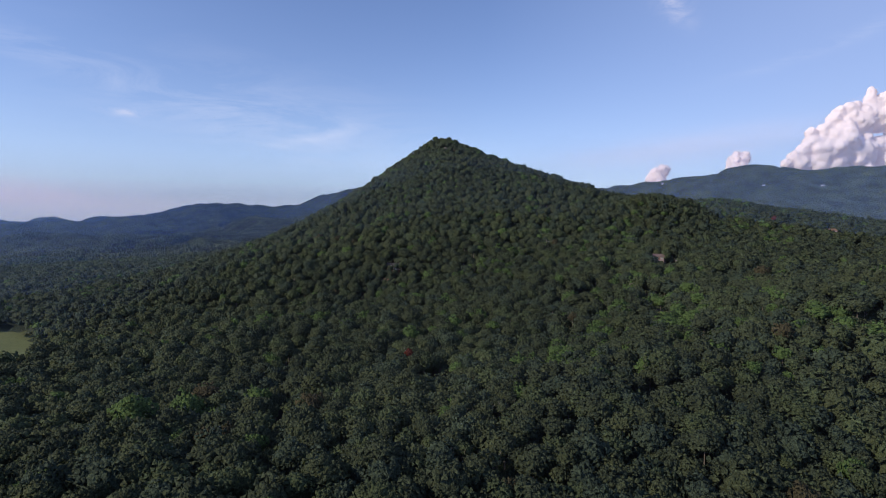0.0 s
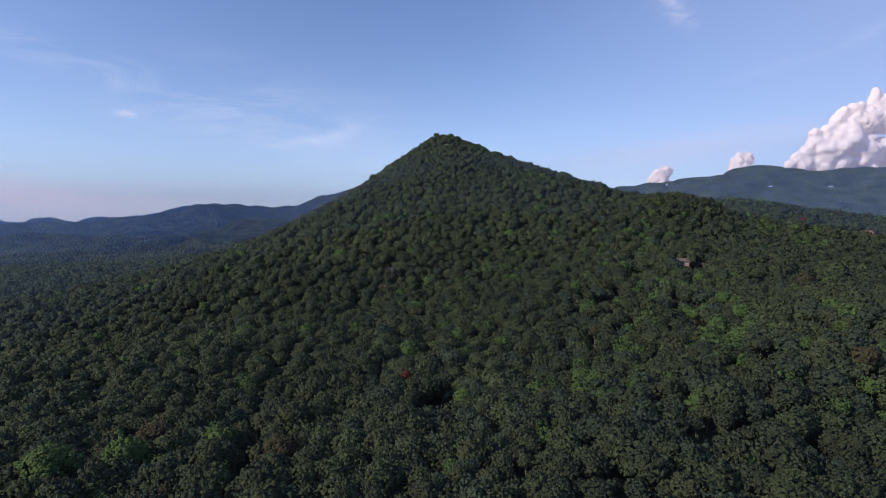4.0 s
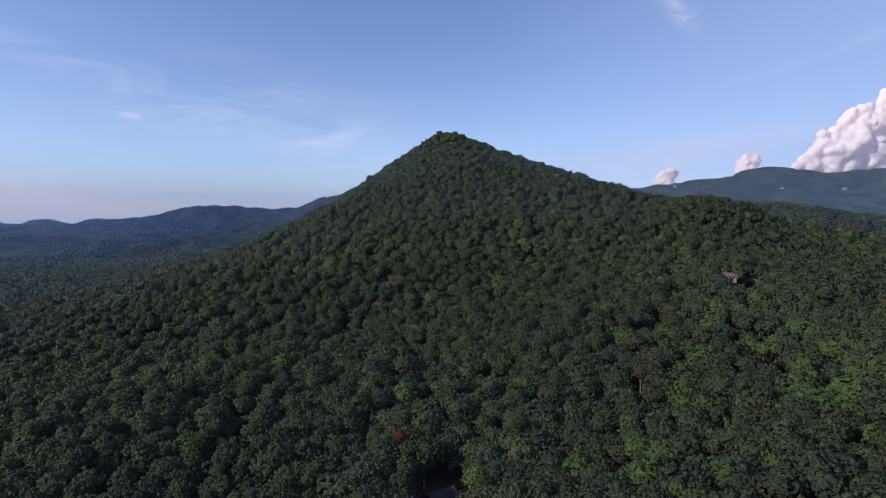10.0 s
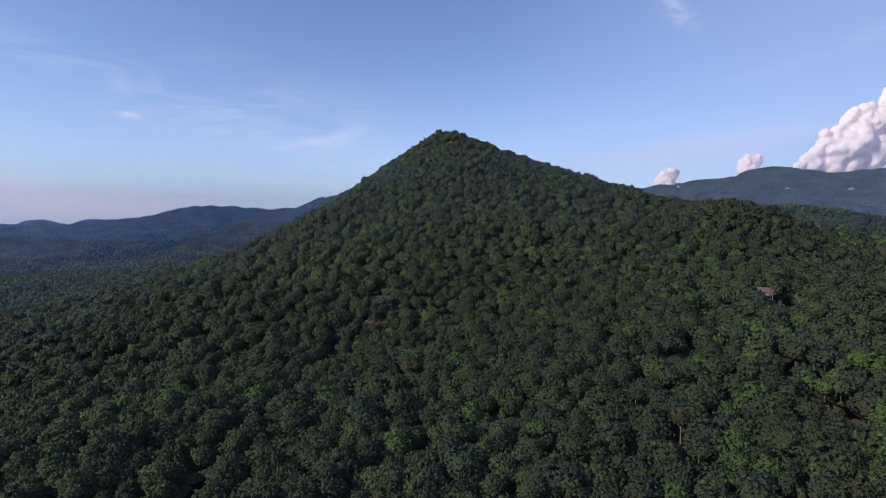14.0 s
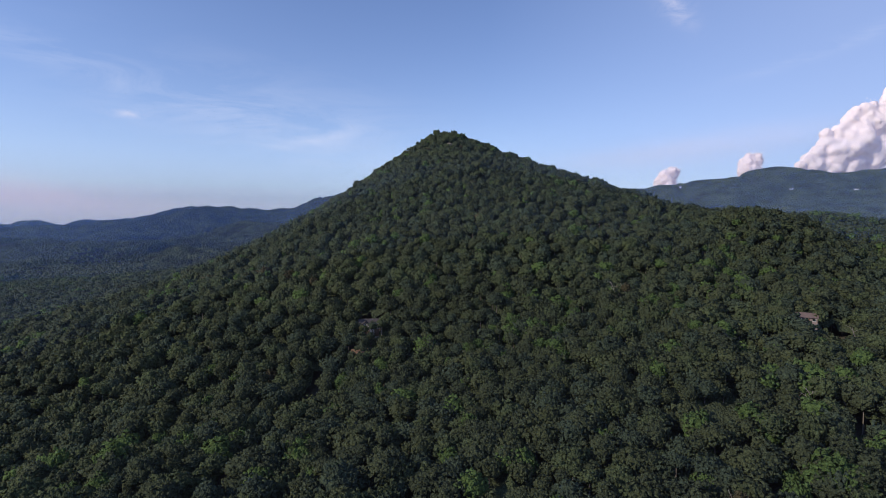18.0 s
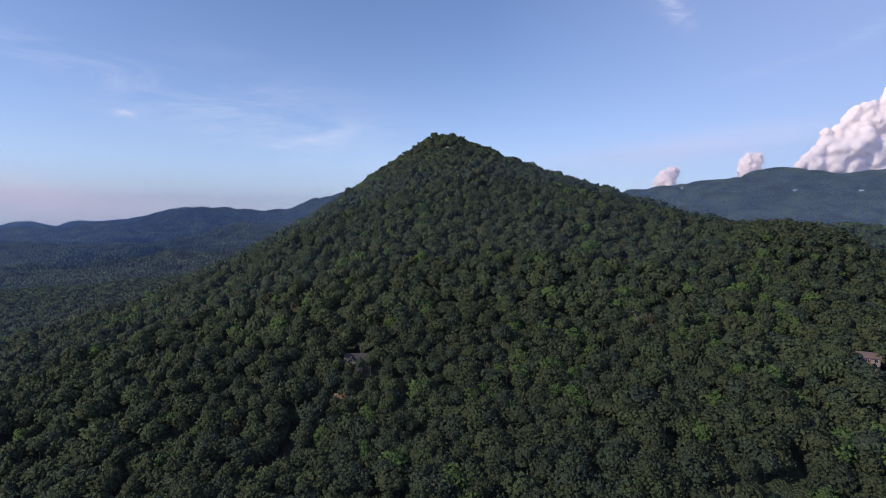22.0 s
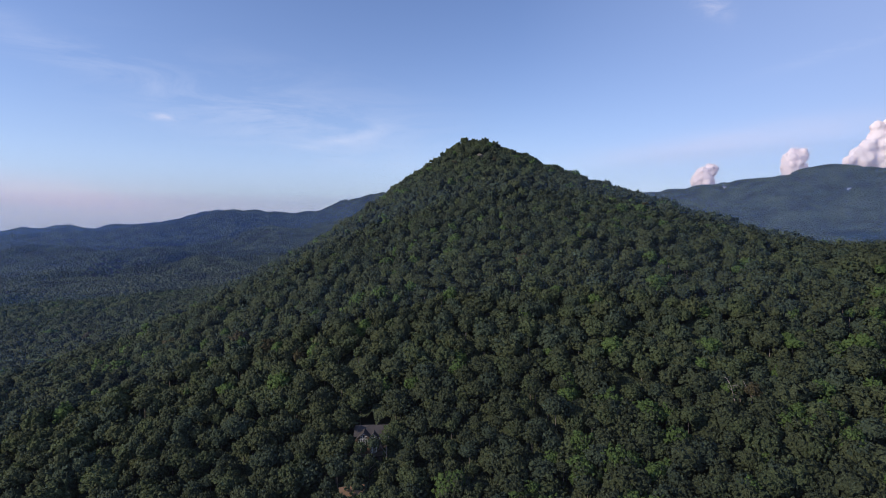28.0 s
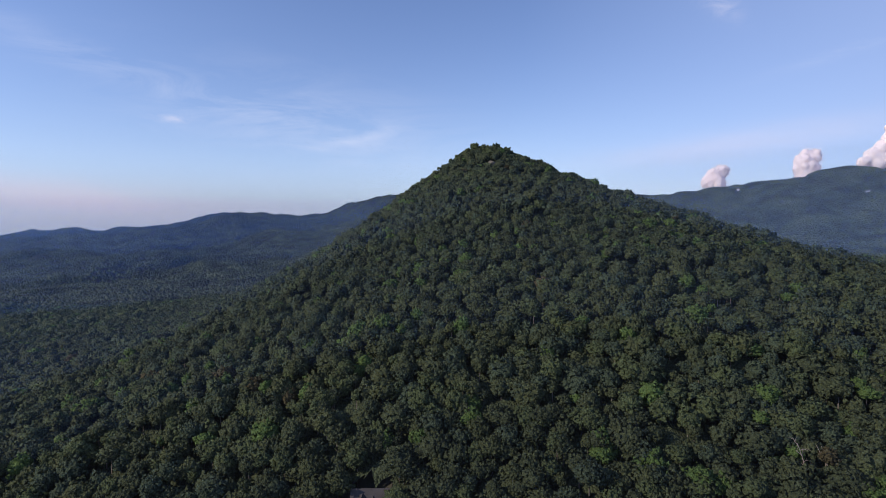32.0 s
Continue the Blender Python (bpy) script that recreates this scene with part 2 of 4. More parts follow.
def tri_mesh(name, verts, faces, mats=None, smooth=None):
    me = bpy.data.meshes.new(name)
    k = faces.shape[1]
    me.vertices.add(len(verts))
    me.vertices.foreach_set("co", np.ascontiguousarray(verts, np.float32).ravel())
    me.loops.add(faces.size)
    me.loops.foreach_set("vertex_index", np.ascontiguousarray(faces, np.int32).ravel())
    me.polygons.add(len(faces))
    me.polygons.foreach_set("loop_start", np.arange(0, faces.size, k, dtype=np.int32))
    if mats is not None:
        me.polygons.foreach_set("material_index", np.ascontiguousarray(mats, np.int32))
    me.polygons.foreach_set("use_smooth", np.zeros(len(faces), bool) if smooth is None else smooth)
    me.update(calc_edges=True)
    return me


# ground: one sheet to the horizon, finer near the flight line
gx = np.concatenate([-np.geomspace(5200, 12, 100), [0], np.geomspace(12, 5200, 100)])
gy = np.concatenate([np.linspace(-700, 0, 12)[:-1], np.linspace(0, 1000, 100)[:-1], np.geomspace(1000, 6500, 110)])
GX, GY = np.meshgrid(gx, gy)
GZ = ground_height(GX, GY)
idx = np.arange(GX.size).reshape(GX.shape)
quads = np.stack([idx[:-1, :-1], idx[:-1, 1:], idx[1:, 1:], idx[1:, :-1]], -1).reshape(-1, 4)
ground_me = tri_mesh("ground", np.stack([GX, GY, GZ], -1).reshape(-1, 3), quads)
ground_me.polygons.foreach_set("use_smooth", np.ones(len(quads), bool))
ground = part("ground", ground_me, FLOOR)
tagged(ground, "dark leaf-littered forest floor rolling up to wooded hills", "ground", kind="structure")

# ---------------------------------------------------------------- trees
def icosahedron():
    g = (1 + 5**0.5) / 2
    v = np.array([(-1, g, 0), (1, g, 0), (-1, -g, 0), (1, -g, 0), (0, -1, g), (0, 1, g), (0, -1, -g), (0, 1, -g), (g, 0, -1), (g, 0, 1), (-g, 0, -1), (-g, 0, 1)], float)
    v /= np.linalg.norm(v[0])
    d = v @ v.T
    f = [(a, b, c) for a in range(12) for b in range(a + 1, 12) for c in range(b + 1, 12) if min(d[a, b], d[b, c], d[a, c]) > 0.4]
    f = [t if np.dot(np.cross(v[t[1]] - v[t[0]], v[t[2]] - v[t[0]]), v[t[0]]) > 0 else (t[0], t[2], t[1]) for t in f]
    return v, np.array(f)


ICO_V, ICO_F = icosahedron()


def turn_matrix(rng):
    q, _ = np.linalg.qr(rng.normal(size=(3, 3)))
    return q if np.linalg.det(q) > 0 else -q


def subdivided(v, f):
    """Each triangle in four, on the unit sphere."""
    v, known, out = [tuple(p) for p in v], {}, []

    def mid(a, b):
        k = (min(a, b), max(a, b))
        if k not in known:
            p = np.add(v[a], v[b])
            known[k] = len(v)
            v.append(tuple(p / np.linalg.norm(p)))
        return known[k]

    for a, b, c in f:
        x, y, z = mid(a, b), mid(b, c), mid(c, a)
        out += [(a, x, z), (b, y, x), (c, z, y), (x, y, z)]
    return np.array(v), np.array(out)


SPHERE = [(ICO_V, ICO_F)]
for _ in range(3):
    SPHERE.append(subdivided(*SPHERE[-1]))


def crown_shape(rng, boughs, clumps, size, sides=3, sprays=0, low=-0.5):
    """A crown of unit radius about the origin: a core and, on boughs that bulge out of it, rounded clumps of leaves with dark
    clefts between them and single sprays on the outline. Gives points, triangles and which triangles are smooth."""
    bough = rng.normal(size=(boughs, 3))
    bough[:, 2] = np.abs(bough[:, 2]) * 0.9 - 0.2
    bough /= np.linalg.norm(bough, axis=1, keepdims=True)
    weight = rng.uniform(0.5, 1.0, boughs)

    def radius(q):
        return 0.56 + 0.46 * (np.exp(5.5 * (q @ bough.T - 1)) * weight).max(1)

    def spread(count):
        """Directions over the crown, evenly spaced."""
        q = rng.normal(size=(count * 6, 3))
        q /= np.linalg.norm(q, axis=1, keepdims=True)
        q = q[q[:, 2] > low][: count * 3]
        chosen, near = [0], q @ q[0]
        for _ in range(count - 1):
            chosen.append(int(near.argmin()))
            near = np.maximum(near, q @ q[chosen[-1]])
        return q[chosen]

    def frame_of(nrm, count):
        nrm /= np.linalg.norm(nrm, axis=1, keepdims=True)
        e1 = np.cross(nrm, rng.normal(size=nrm.shape))
        e1 /= np.linalg.norm(e1, axis=1, keepdims=True)
        return nrm, e1, np.cross(nrm, e1)

    v, f = SPHERE[0]
    d = v @ turn_matrix(rng).T
    f = f[d[f].mean(1)[:, 2] > low - 0.35]
    P, F, S = [d * (0.80 * radius(d))[:, None]], [f], [np.ones(len(f), bool)]
    n = len(v)
    q = spread(clumps)
    c = q * (radius(q) * rng.uniform(0.80, 1.06, clumps))[:, None]
    nrm, e1, e2 = frame_of(q + np.array([0, 0, 0.35]) + 0.25 * rng.normal(size=q.shape), clumps)
    s = size * rng.uniform(0.7, 1.3, (clumps, 1))
    pts = [c + nrm * s * rng.uniform(0.5, 0.8, (clumps, 1))]
    for k in range(sides):
        ang = k * 2 * math.pi / sides + rng.uniform(-0.35, 0.35, (clumps, 1))
        out = s * rng.uniform(0.95, 1.35, (clumps, 1))
        pts.append(c + (np.cos(ang) * e1 + np.sin(ang) * e2) * out - nrm * s * rng.uniform(0.45, 0.85, (clumps, 1)))
    P.append(np.stack(pts, 1).reshape(-1, 3))
    fan = np.array([(0, 1 + k, 1 + (k + 1) % sides) for k in range(sides)])
    F.append((fan[None] + (np.arange(clumps) * (sides + 1))[:, None, None]).reshape(-1, 3) + n)
    S.append(np.ones(clumps * sides, bool))
    n += clumps * (sides + 1)
    if sprays:
        q = spread(sprays)
        c = q * (radius(q) * rng.uniform(1.0, 1.13, sprays))[:, None]
        nrm, e1, e2 = frame_of(q + 0.6 * rng.normal(size=q.shape), sprays)
        s = size * rng.uniform(0.3, 0.7, (sprays, 1))
        P.append(np.stack([c + e1 * s, c - 0.55 * e1 * s + 0.85 * e2 * s, c - 0.5 * e1 * s - 0.8 * e2 * s], 1).reshape(-1, 3))
        F.append(np.arange(sprays * 3).reshape(-1, 3) + n)
        S.append(np.zeros(sprays, bool))
    return np.concatenate(P), np.concatenate(F), np.concatenate(S)


def trunk_shape(sides, height, r0, r1, lean=0.0, limbs=0, rng=None):
    """Tapered stem from z = 0 up, with a few limbs forking off."""
    vs, fs, n = [], [], 0

    def tube(a, b, ra, rb):
        nonlocal n
        ax = (b - a) / np.linalg.norm(b - a)
        e1 = np.cross(ax, (0.3, 1, 0.1))
        e1 /= np.linalg.norm(e1)
        e2 = np.cross(ax, e1)
        ang = np.arange(sides) * 2 * math.pi / sides
        ring = np.cos(ang)[:, None] * e1 + np.sin(ang)[:, None] * e2
        vs.append(np.concatenate([a + ring * ra, b + ring * rb]))
        k = np.arange(sides)
        j = (k + 1) % sides
        fs.append(np.concatenate([np.stack([k, j, j + sides], 1), np.stack([k, j + sides, k + sides], 1)]) + n)
        n += 2 * sides

    mid, top = np.array([lean * 0.4, 0, height * 0.55]), np.array([lean, lean * 0.3, height])
    tube(np.zeros(3), mid, r0, (r0 + r1) / 2)
    tube(mid, top, (r0 + r1) / 2, r1)
    for i in range(limbs):
        a = rng.uniform(0, 6.28)
        start = mid + (top - mid) * rng.uniform(0.0, 0.6)
        tube(start, start + np.array([math.cos(a) * 2.6, math.sin(a) * 2.6, rng.uniform(2.0, 4.0)]), r1 * 0.9, r1 * 0.35)
    return np.concatenate(vs), np.concatenate(fs)


def scatter(rng, x0, x1, y0, y1, step, keep):
    """Places on a shaken triangular lattice, thinned by keep(x, y)."""
    rows_y = np.arange(y0, y1, step * 0.866)
    xs = np.arange(x0, x1, step)
    X, Y = np.meshgrid(xs, rows_y)
    X = X + (np.arange(len(rows_y)) % 2)[:, None] * step / 2
    X = X + rng.uniform(-0.47, 0.47, X.shape) * step
    Y = Y + rng.uniform(-0.47, 0.47, Y.shape) * step
    x, y = X.ravel(), Y.ravel()
    k = keep(x, y)
    return x[k], y[k]


def patchy(x, y, size, seed):
    """Smooth pseudo-random field from -1 to 1."""
    r = np.random.default_rng(seed)
    z = 0
    for k in range(6):
        a, p, q = r.uniform(0, 6.28), r.uniform(0, 6.28), r.uniform(0.6, 1.7)
        z = z + np.sin((x * math.cos(a) + y * math.sin(a)) * q * 2 * math.pi / size + p)
    return z / 3.0


def joined(name, label, protos, which, x, y, z, r, tall, turn, mats, materials):
    """Many trees as one stuff mesh: prototype crowns set, turned and scaled at each place."""
    V, F, M, S, n = [], [], [], [], 0
    for k, (pv, pf, ps) in enumerate(protos):
        s = np.nonzero(which == k)[0]
        if not len(s):
            continue
        c, si = np.cos(turn[s])[:, None], np.sin(turn[s])[:, None]
        px, py, pz = pv.T
        vx = (px * c - py * si) * r[s, None] + x[s, None]
        vy = (px * si + py * c) * r[s, None] + y[s, None]
        vz = pz * tall[s, None] + z[s, None]
        V.append(np.stack([vx, vy, vz], -1).reshape(-1, 3))
        F.append((pf[None] + (np.arange(len(s)) * len(pv))[:, None, None]).reshape(-1, 3) + n)
        M.append(np.repeat(mats[s], len(pf)))
        S.append(np.tile(ps, len(s)))
        n += len(s) * len(pv)
    me = tri_mesh(name, np.concatenate(V), np.concatenate(F), np.concatenate(M), np.concatenate(S))
    ob = part(name, me, materials)
    return tagged(ob, label, "trees", kind="stuff")


POPLARS = [(95, 175, 50, 40), (150, 215, 35, 40), (118, 300, 35, 50), (95, 440, 50, 45)]                                  # where tulip poplars stand in drifts


def species(rng, x, y):
    """Which leaf each tree has: brighter poplars in drifts, mostly on the eastern side."""
    u = rng.uniform(size=len(x))
    drift = patchy(x, y, 160, 5)
    for cx, cy, a, b in POPLARS:
        drift = drift + 0.8 * np.exp(-((x - cx) / a) ** 2 - ((y - cy) / b) ** 2)
    s = np.select([u < 0.38, u < 0.60, u < 0.80, u < 0.9975], [0, 1, 4, 3], 6)
    bright = rng.uniform(size=len(x)) < 0.030 + 0.21 * np.clip(drift - 0.1, 0, 1) * (0.35 + 0.65 * (x > 10))
    return np.where(bright, 2, s)


rng = np.random.default_rng(11)
NEAR = (-150, 190, 95, 520)                       # plan rectangle of the detailed wood
STRIP = (-26, 26, 130, 290)                       # trees under the flight line, each a thing


def field_edge(x, y):
    """Below 1 on the meadow, a long oval lying north-west."""
    u, v = (x + 279) * -0.656 + (y - 327) * 0.755, (x + 279) * 0.755 + (y - 327) * 0.656
    return ((u + 33) / 106) ** 2 + ((v + 6) / 42) ** 2 + 0.05 * np.sin(x * 0.21) * np.sin(y * 0.17)


def clear_of(x, y):
    """False on clearings, yards and the drive."""
    ok = np.ones(len(x), bool)
    for cx, cy, a, b in CLEARINGS:
        ok &= ((x - cx) / (a + 0.7)) ** 2 + ((y - cy) / (b + 0.7)) ** 2 > 1
    ok &= field_edge(x, y) > 1
    for (ax, ay), (bx, by) in zip(DRIVE, DRIVE[1:]):
        t = np.clip(((x - ax) * (bx - ax) + (y - ay) * (by - ay)) / ((bx - ax) ** 2 + (by - ay) ** 2), 0, 1)
        ok &= np.hypot(x - ax - t * (bx - ax), y - ay - t * (by - ay)) > 2.9 + 1.3 * np.sin(x * 0.11 + y * 0.083)
    return ok


CLEARINGS = [(-32, 421, 8.3, 9.3), (163.3, 376, 8, 10.5), (161.0, 371, 3.5, 5), (173, 372, 9.5, 10), (1.2, 225.0, 8.4, 20), (119, 276, 6, 11), (121, 244, 4.5, 9),
             (-33.5, 396.5, 2.6, 3.0), (-11.6, 246.0, 2.4, 3.2), (73.8, 275, 3, 3), (130, 305, 4, 12), (356, 546, 8, 8), (342, 447, 8, 8), (16, 678, 7, 6), (167.3, 356.5, 3, 3.5), (91.6, 414.5, 2.5, 3), (118.9, 319.5, 2.5, 3.5)]
DRIVE = [(-46, 160), (-51, 176), (-69, 239), (-66, 310), (-50, 390), (-40, 412)]


def inside(x, y, box):
    return (x > box[0]) & (x < box[1]) & (y > box[2]) & (y < box[3])


STEP, NEAR_STEP = 4.75, 5.6
gap_field = lambda x, y: patchy(x, y, 60, 9) + 0.6 * patchy(x, y, 25, 12)


def near_keep(x, y):
    return clear_of(x, y) & (gap_field(x, y) > -1.35)


def wedge(x, y):
    return (np.abs(x) < np.maximum(0.86 * y + 70, 240)) & (x < 690)


def mid_keep(x, y):
    behind = (y > 785) & (x > -190 - (y - 785) * 0.3)     # the far side of the mountain
    return near_keep(x, y) & wedge(x, y) & ~inside(x, y, NEAR) & ~behind


def dims(rng, x, y, step, spread=0.86, uneven=1.0):
    r = step * np.clip(rng.normal(spread, 0.23, len(x)), 0.5, 1.5)
    tall = r * rng.uniform(0.78, 1.25, len(x))
    top = canopy(x, y) + rng.normal(0, uneven, len(x)) + patchy(x, y, 45, 3) * 1.0 + (r - 0.86 * step) * 1.0
    return r, tall, top - tall * 0.95


# detailed wood
x, y = scatter(rng, NEAR[0], NEAR[1], NEAR[2], NEAR[3], NEAR_STEP, near_keep)
r, tall, z = dims(rng, x, y, NEAR_STEP)
kind_of = species(rng, x, y)
turn = rng.uniform(0, 6.28, len(x))
single = inside(x, y, STRIP)
m = ~single


def nearness(x, y):
    """Least distance from the flight line at which a place of the wood lies in view."""
    return np.hypot(x, np.maximum(np.maximum(110, 1.19 * np.abs(x)), y - 268))


fine_protos = [crown_shape(rng, 8, 100, 0.128, 3, 8) for _ in range(12)]
slope_protos = [crown_shape(rng, 7, 70, 0.155, 3, 4) for _ in range(14)]
far_protos = [crown_shape(rng, 6, 22, 0.275, 3, low=-0.35) for _ in range(16)]
crest_protos = [crown_shape(rng, 5, 11, 0.37, 3, low=-0.25) for _ in range(16)]
ridge_protos = [crown_shape(rng, 5, 7, 0.47, 3, low=-0.15) for _ in range(16)]
hidden_protos = [crown_shape(rng, 5, 1, 0.7, 3, low=-0.2) for _ in range(6)]
fine = nearness(x, y) < 175
for m, protos, name, label in ((fine & ~single, fine_protos, "near_forest", "dense summer hardwood canopy of mixed greens on the lower slope"),
                               (~fine & ~single, slope_protos, "lower_slope_forest", "closed summer hardwood canopy on the lower slope")):
    joined(name, label, protos, rng.integers(0, len(protos), m.sum()), x[m], y[m], z[m], r[m], tall[m], turn[m], kind_of[m], LEAF)
m = ~single
stem = trunk_shape(3, 1.0, 0.03, 0.014)
joined("near_forest_trunks", "grey-brown tree trunks standing in the dark wood", [(*stem, np.ones(len(stem[1]), bool))], np.zeros(m.sum(), int), x[m], y[m], ground_height(x[m], y[m]) - 0.4, np.full(m.sum(), 9.0), (z[m] - ground_height(x[m], y[m]) + 0.6), turn[m], np.zeros(m.sum(), int), [BARK])

# closed layer of young trees under the canopy, and shrubs standing out of it
def understory(x0, x1, y0, y1, step, keep):
    X, Y = np.meshgrid(np.arange(x0, x1, step), np.arange(y0, y1, step))
    X, Y = X + rng.uniform(-0.35, 0.35, X.shape) * step, Y + rng.uniform(-0.35, 0.35, X.shape) * step
    Z = ground_height(X, Y) + 6.5 + rng.uniform(-2.2, 2.2, X.shape)
    ids = np.arange(X.size).reshape(X.shape)
    t = np.concatenate([np.stack([ids[:-1, :-1], ids[:-1, 1:], ids[1:, 1:]], -1).reshape(-1, 3), np.stack([ids[:-1, :-1], ids[1:, 1:], ids[1:, :-1]], -1).reshape(-1, 3)])
    cx, cy = X.ravel()[t].mean(1), Y.ravel()[t].mean(1)
    t = t[keep(cx, cy)]
    me = tri_mesh("understory", np.stack([X, Y, Z], -1).reshape(-1, 3), t, None, np.ones(len(t), bool))
    return tagged(part("understory", me, LEAF[0]), "shaded dark green understory of young trees", "trees", kind="stuff")


understory(NEAR[0], NEAR[1], NEAR[2], NEAR[3], 3.2, lambda x, y: clear_of(x, y) | inside(x, y, (-46, -18, 428.5, 438)))
understory(-420, 520, 95, 760, 7.0, lambda x, y: clear_of(x, y) & ~inside(x, y, NEAR))
ux, uy = scatter(rng, NEAR[0], NEAR[1], NEAR[2], 400, 9.0, clear_of)
ur = rng.uniform(1.8, 3.0, len(ux))
ut = ur * rng.uniform(1.2, 2.0, len(ux))
uz = ground_height(ux, uy) + rng.uniform(5.5, 10.5, len(ux)) - ut * 0.5
shrubs = [crown_shape(rng, 4, 6, 0.45, 3) for _ in range(8)]
joined("undergrowth", "dark green young trees and shrubs filling the gaps in the wood", shrubs, rng.integers(0, 8, len(ux)), ux, uy, uz, ur, ut, rng.uniform(0, 6.28, len(ux)), rng.choice([0, 1, 1, 4], len(ux)), LEAF)

# single trees under the flight line
hero_crowns = []
for k in range(8):
    v, f, flags = crown_shape(rng, 8, 120, 0.112, 3, 20)
    me = tri_mesh("crown", v, f, None, flags)
    hero_crowns.append(me)
    v, f = trunk_shape(7, 11.0, 0.32, 0.16, rng.uniform(-0.8, 0.8), 3, rng)
    hero_crowns.append(tri_mesh("trunk", v, f))
NAMES = ("dark green oak", "mid green hickory", "bright yellow-green tulip poplar", "olive green oak", "bluish green maple", "red-leaved maple", "brown-leaved oak")
crown_mesh = {}


def tree_thing(px, py, pz, rad, high, ang, leaf, k, wording=""):
    base = ground_height(px, py) - 0.3
    top = new("tree")
    top.location = (px, py, base)
    top.rotation_euler = (0, 0, ang)
    if (k, leaf) not in crown_mesh:
        me = hero_crowns[2 * k].copy()
        me.materials.append(LEAF[leaf])
        crown_mesh[k, leaf] = me
    c = new("crown", crown_mesh[k, leaf])
    c.parent, c.location, c.scale = top, (0, 0, pz - base), (rad, rad, high)
    if not hero_crowns[2 * k + 1].materials:
        hero_crowns[2 * k + 1].materials.append(BARK)
    t = new("trunk", hero_crowns[2 * k + 1])
    t.parent, t.scale = top, (1, 1, max(0.4, (pz - base + 0.3 * high) / 11.0))
    return tagged(top, wording or NAMES[leaf] + " with a full rounded crown in the wood", "tree", "trees of the wood")


for i in np.nonzero(single)[0]:
    tree_thing(x[i], y[i], z[i], r[i], tall[i], turn[i], int(kind_of[i]), int(rng.integers(0, 8)))

# rest of the mountain
x, y = scatter(rng, -900, 820, -90, 1000, STEP * 1.06, mid_keep)
r, tall, z = dims(rng, x, y, STEP * 1.06, 0.86, 0.8)
kind_of, turn = species(rng, x, y), rng.uniform(0, 6.28, len(x))
away = nearness(x, y)
below = y < 100              # beside and behind the start
over = np.zeros(len(x), bool)                           # beyond the crest: the slope facing away
for ey, ez in ((0, 0), (135, 10), (268, 47)):
    share = np.linspace(0.3, 0.97, 26)[:, None]
    line = ez + (canopy(x, y) + 5 - ez) * share
    over |= (canopy(x * share, ey + (y - ey) * share) < line).all(0)
below |= ~over
for m, protos, name, label in (((away < 310) & ~below, slope_protos, "hillside_forest", "unbroken summer hardwood forest on the steep hillside"),
                               ((away >= 310) & (away < 460) & ~below, far_protos, "upper_slope_forest", "closed green forest on the upper mountain slope"),
                               ((away >= 460) & (away < 640) & ~below, crest_protos, "crest_forest", "green forest round the top of the pointed mountain"),
                               ((away >= 640) & ~below, ridge_protos, "mountain_forest", "dense green forest over the pointed mountain and its shoulder"),
                               (below, hidden_protos, "valley_bottom_forest", "green hardwood forest on the valley bottom")):
    wide = 1.0
    if protos is hidden_protos:
        m, wide = m & (rng.uniform(size=len(x)) < 0.55), 1.3
    joined(name, label, protos, rng.integers(0, len(protos), m.sum()), x[m], y[m], z[m], r[m] * wide, tall[m], turn[m], kind_of[m], SLOPE_LEAF)

# woods of the far valley and the ridges
blob = []
for _ in range(8):
    ang = np.arange(6) * math.pi / 3 + rng.uniform(-0.3, 0.3, 6)
    ring = np.stack([np.cos(ang), np.sin(ang), np.zeros(6)], -1) * rng.uniform(0.75, 1.25, (6, 1)) + np.array([0, 0, -0.75])
    v = np.concatenate([[[rng.uniform(-0.25, 0.25), rng.uniform(-0.25, 0.25), rng.uniform(0.55, 1.0)]], ring])
    blob.append((v, np.array([(0, 1 + k, 1 + (k + 1) % 6) for k in range(6)]), np.ones(6, bool)))
def pasture_edge(x, y):
    return ((x + 905) / 46) ** 2 + ((y - 2708) / 30) ** 2 + 0.2 * np.sin(x * 0.05) * np.sin(y * 0.07)


FAR = (("valley_forest", "wooded valley floor and low ridge beyond the mountain", -2100, -150, 1000, 2350, 8.0, 0.72),
       ("eastern_mountain_forest", "wooded long mountain under the cumulus clouds", 350, 2500, 1450, 2750, 9.0, 0.72),
       ("distant_ridge_forest", "far wooded ridges on the skyline", -4100, 500, 2350, 4500, 15.0, 0.48))
for name, label, x0, x1, y0, y1, step, steep in FAR:
    x, y = scatter(rng, x0, x1, y0, y1, step, lambda x, y: (np.abs(x) < 0.90 * y + 60) & ((x < -1250) | (y < 3300)) & ((x < -2200) | (y < 4050)) & ((x < 0) | (x > 640)) & (pasture_edge(x, y) > 1))
    r = step * rng.uniform(0.55, 1.0, len(x))
    z = canopy(x, y) - r * 0.4 + rng.normal(0, 1.2, len(x))
    joined(name, label, blob, rng.integers(0, 8, len(x)), x, y, z, r, r * steep, rng.uniform(0, 6.28, len(x)), np.zeros(len(x), int), FAR_LEAF)


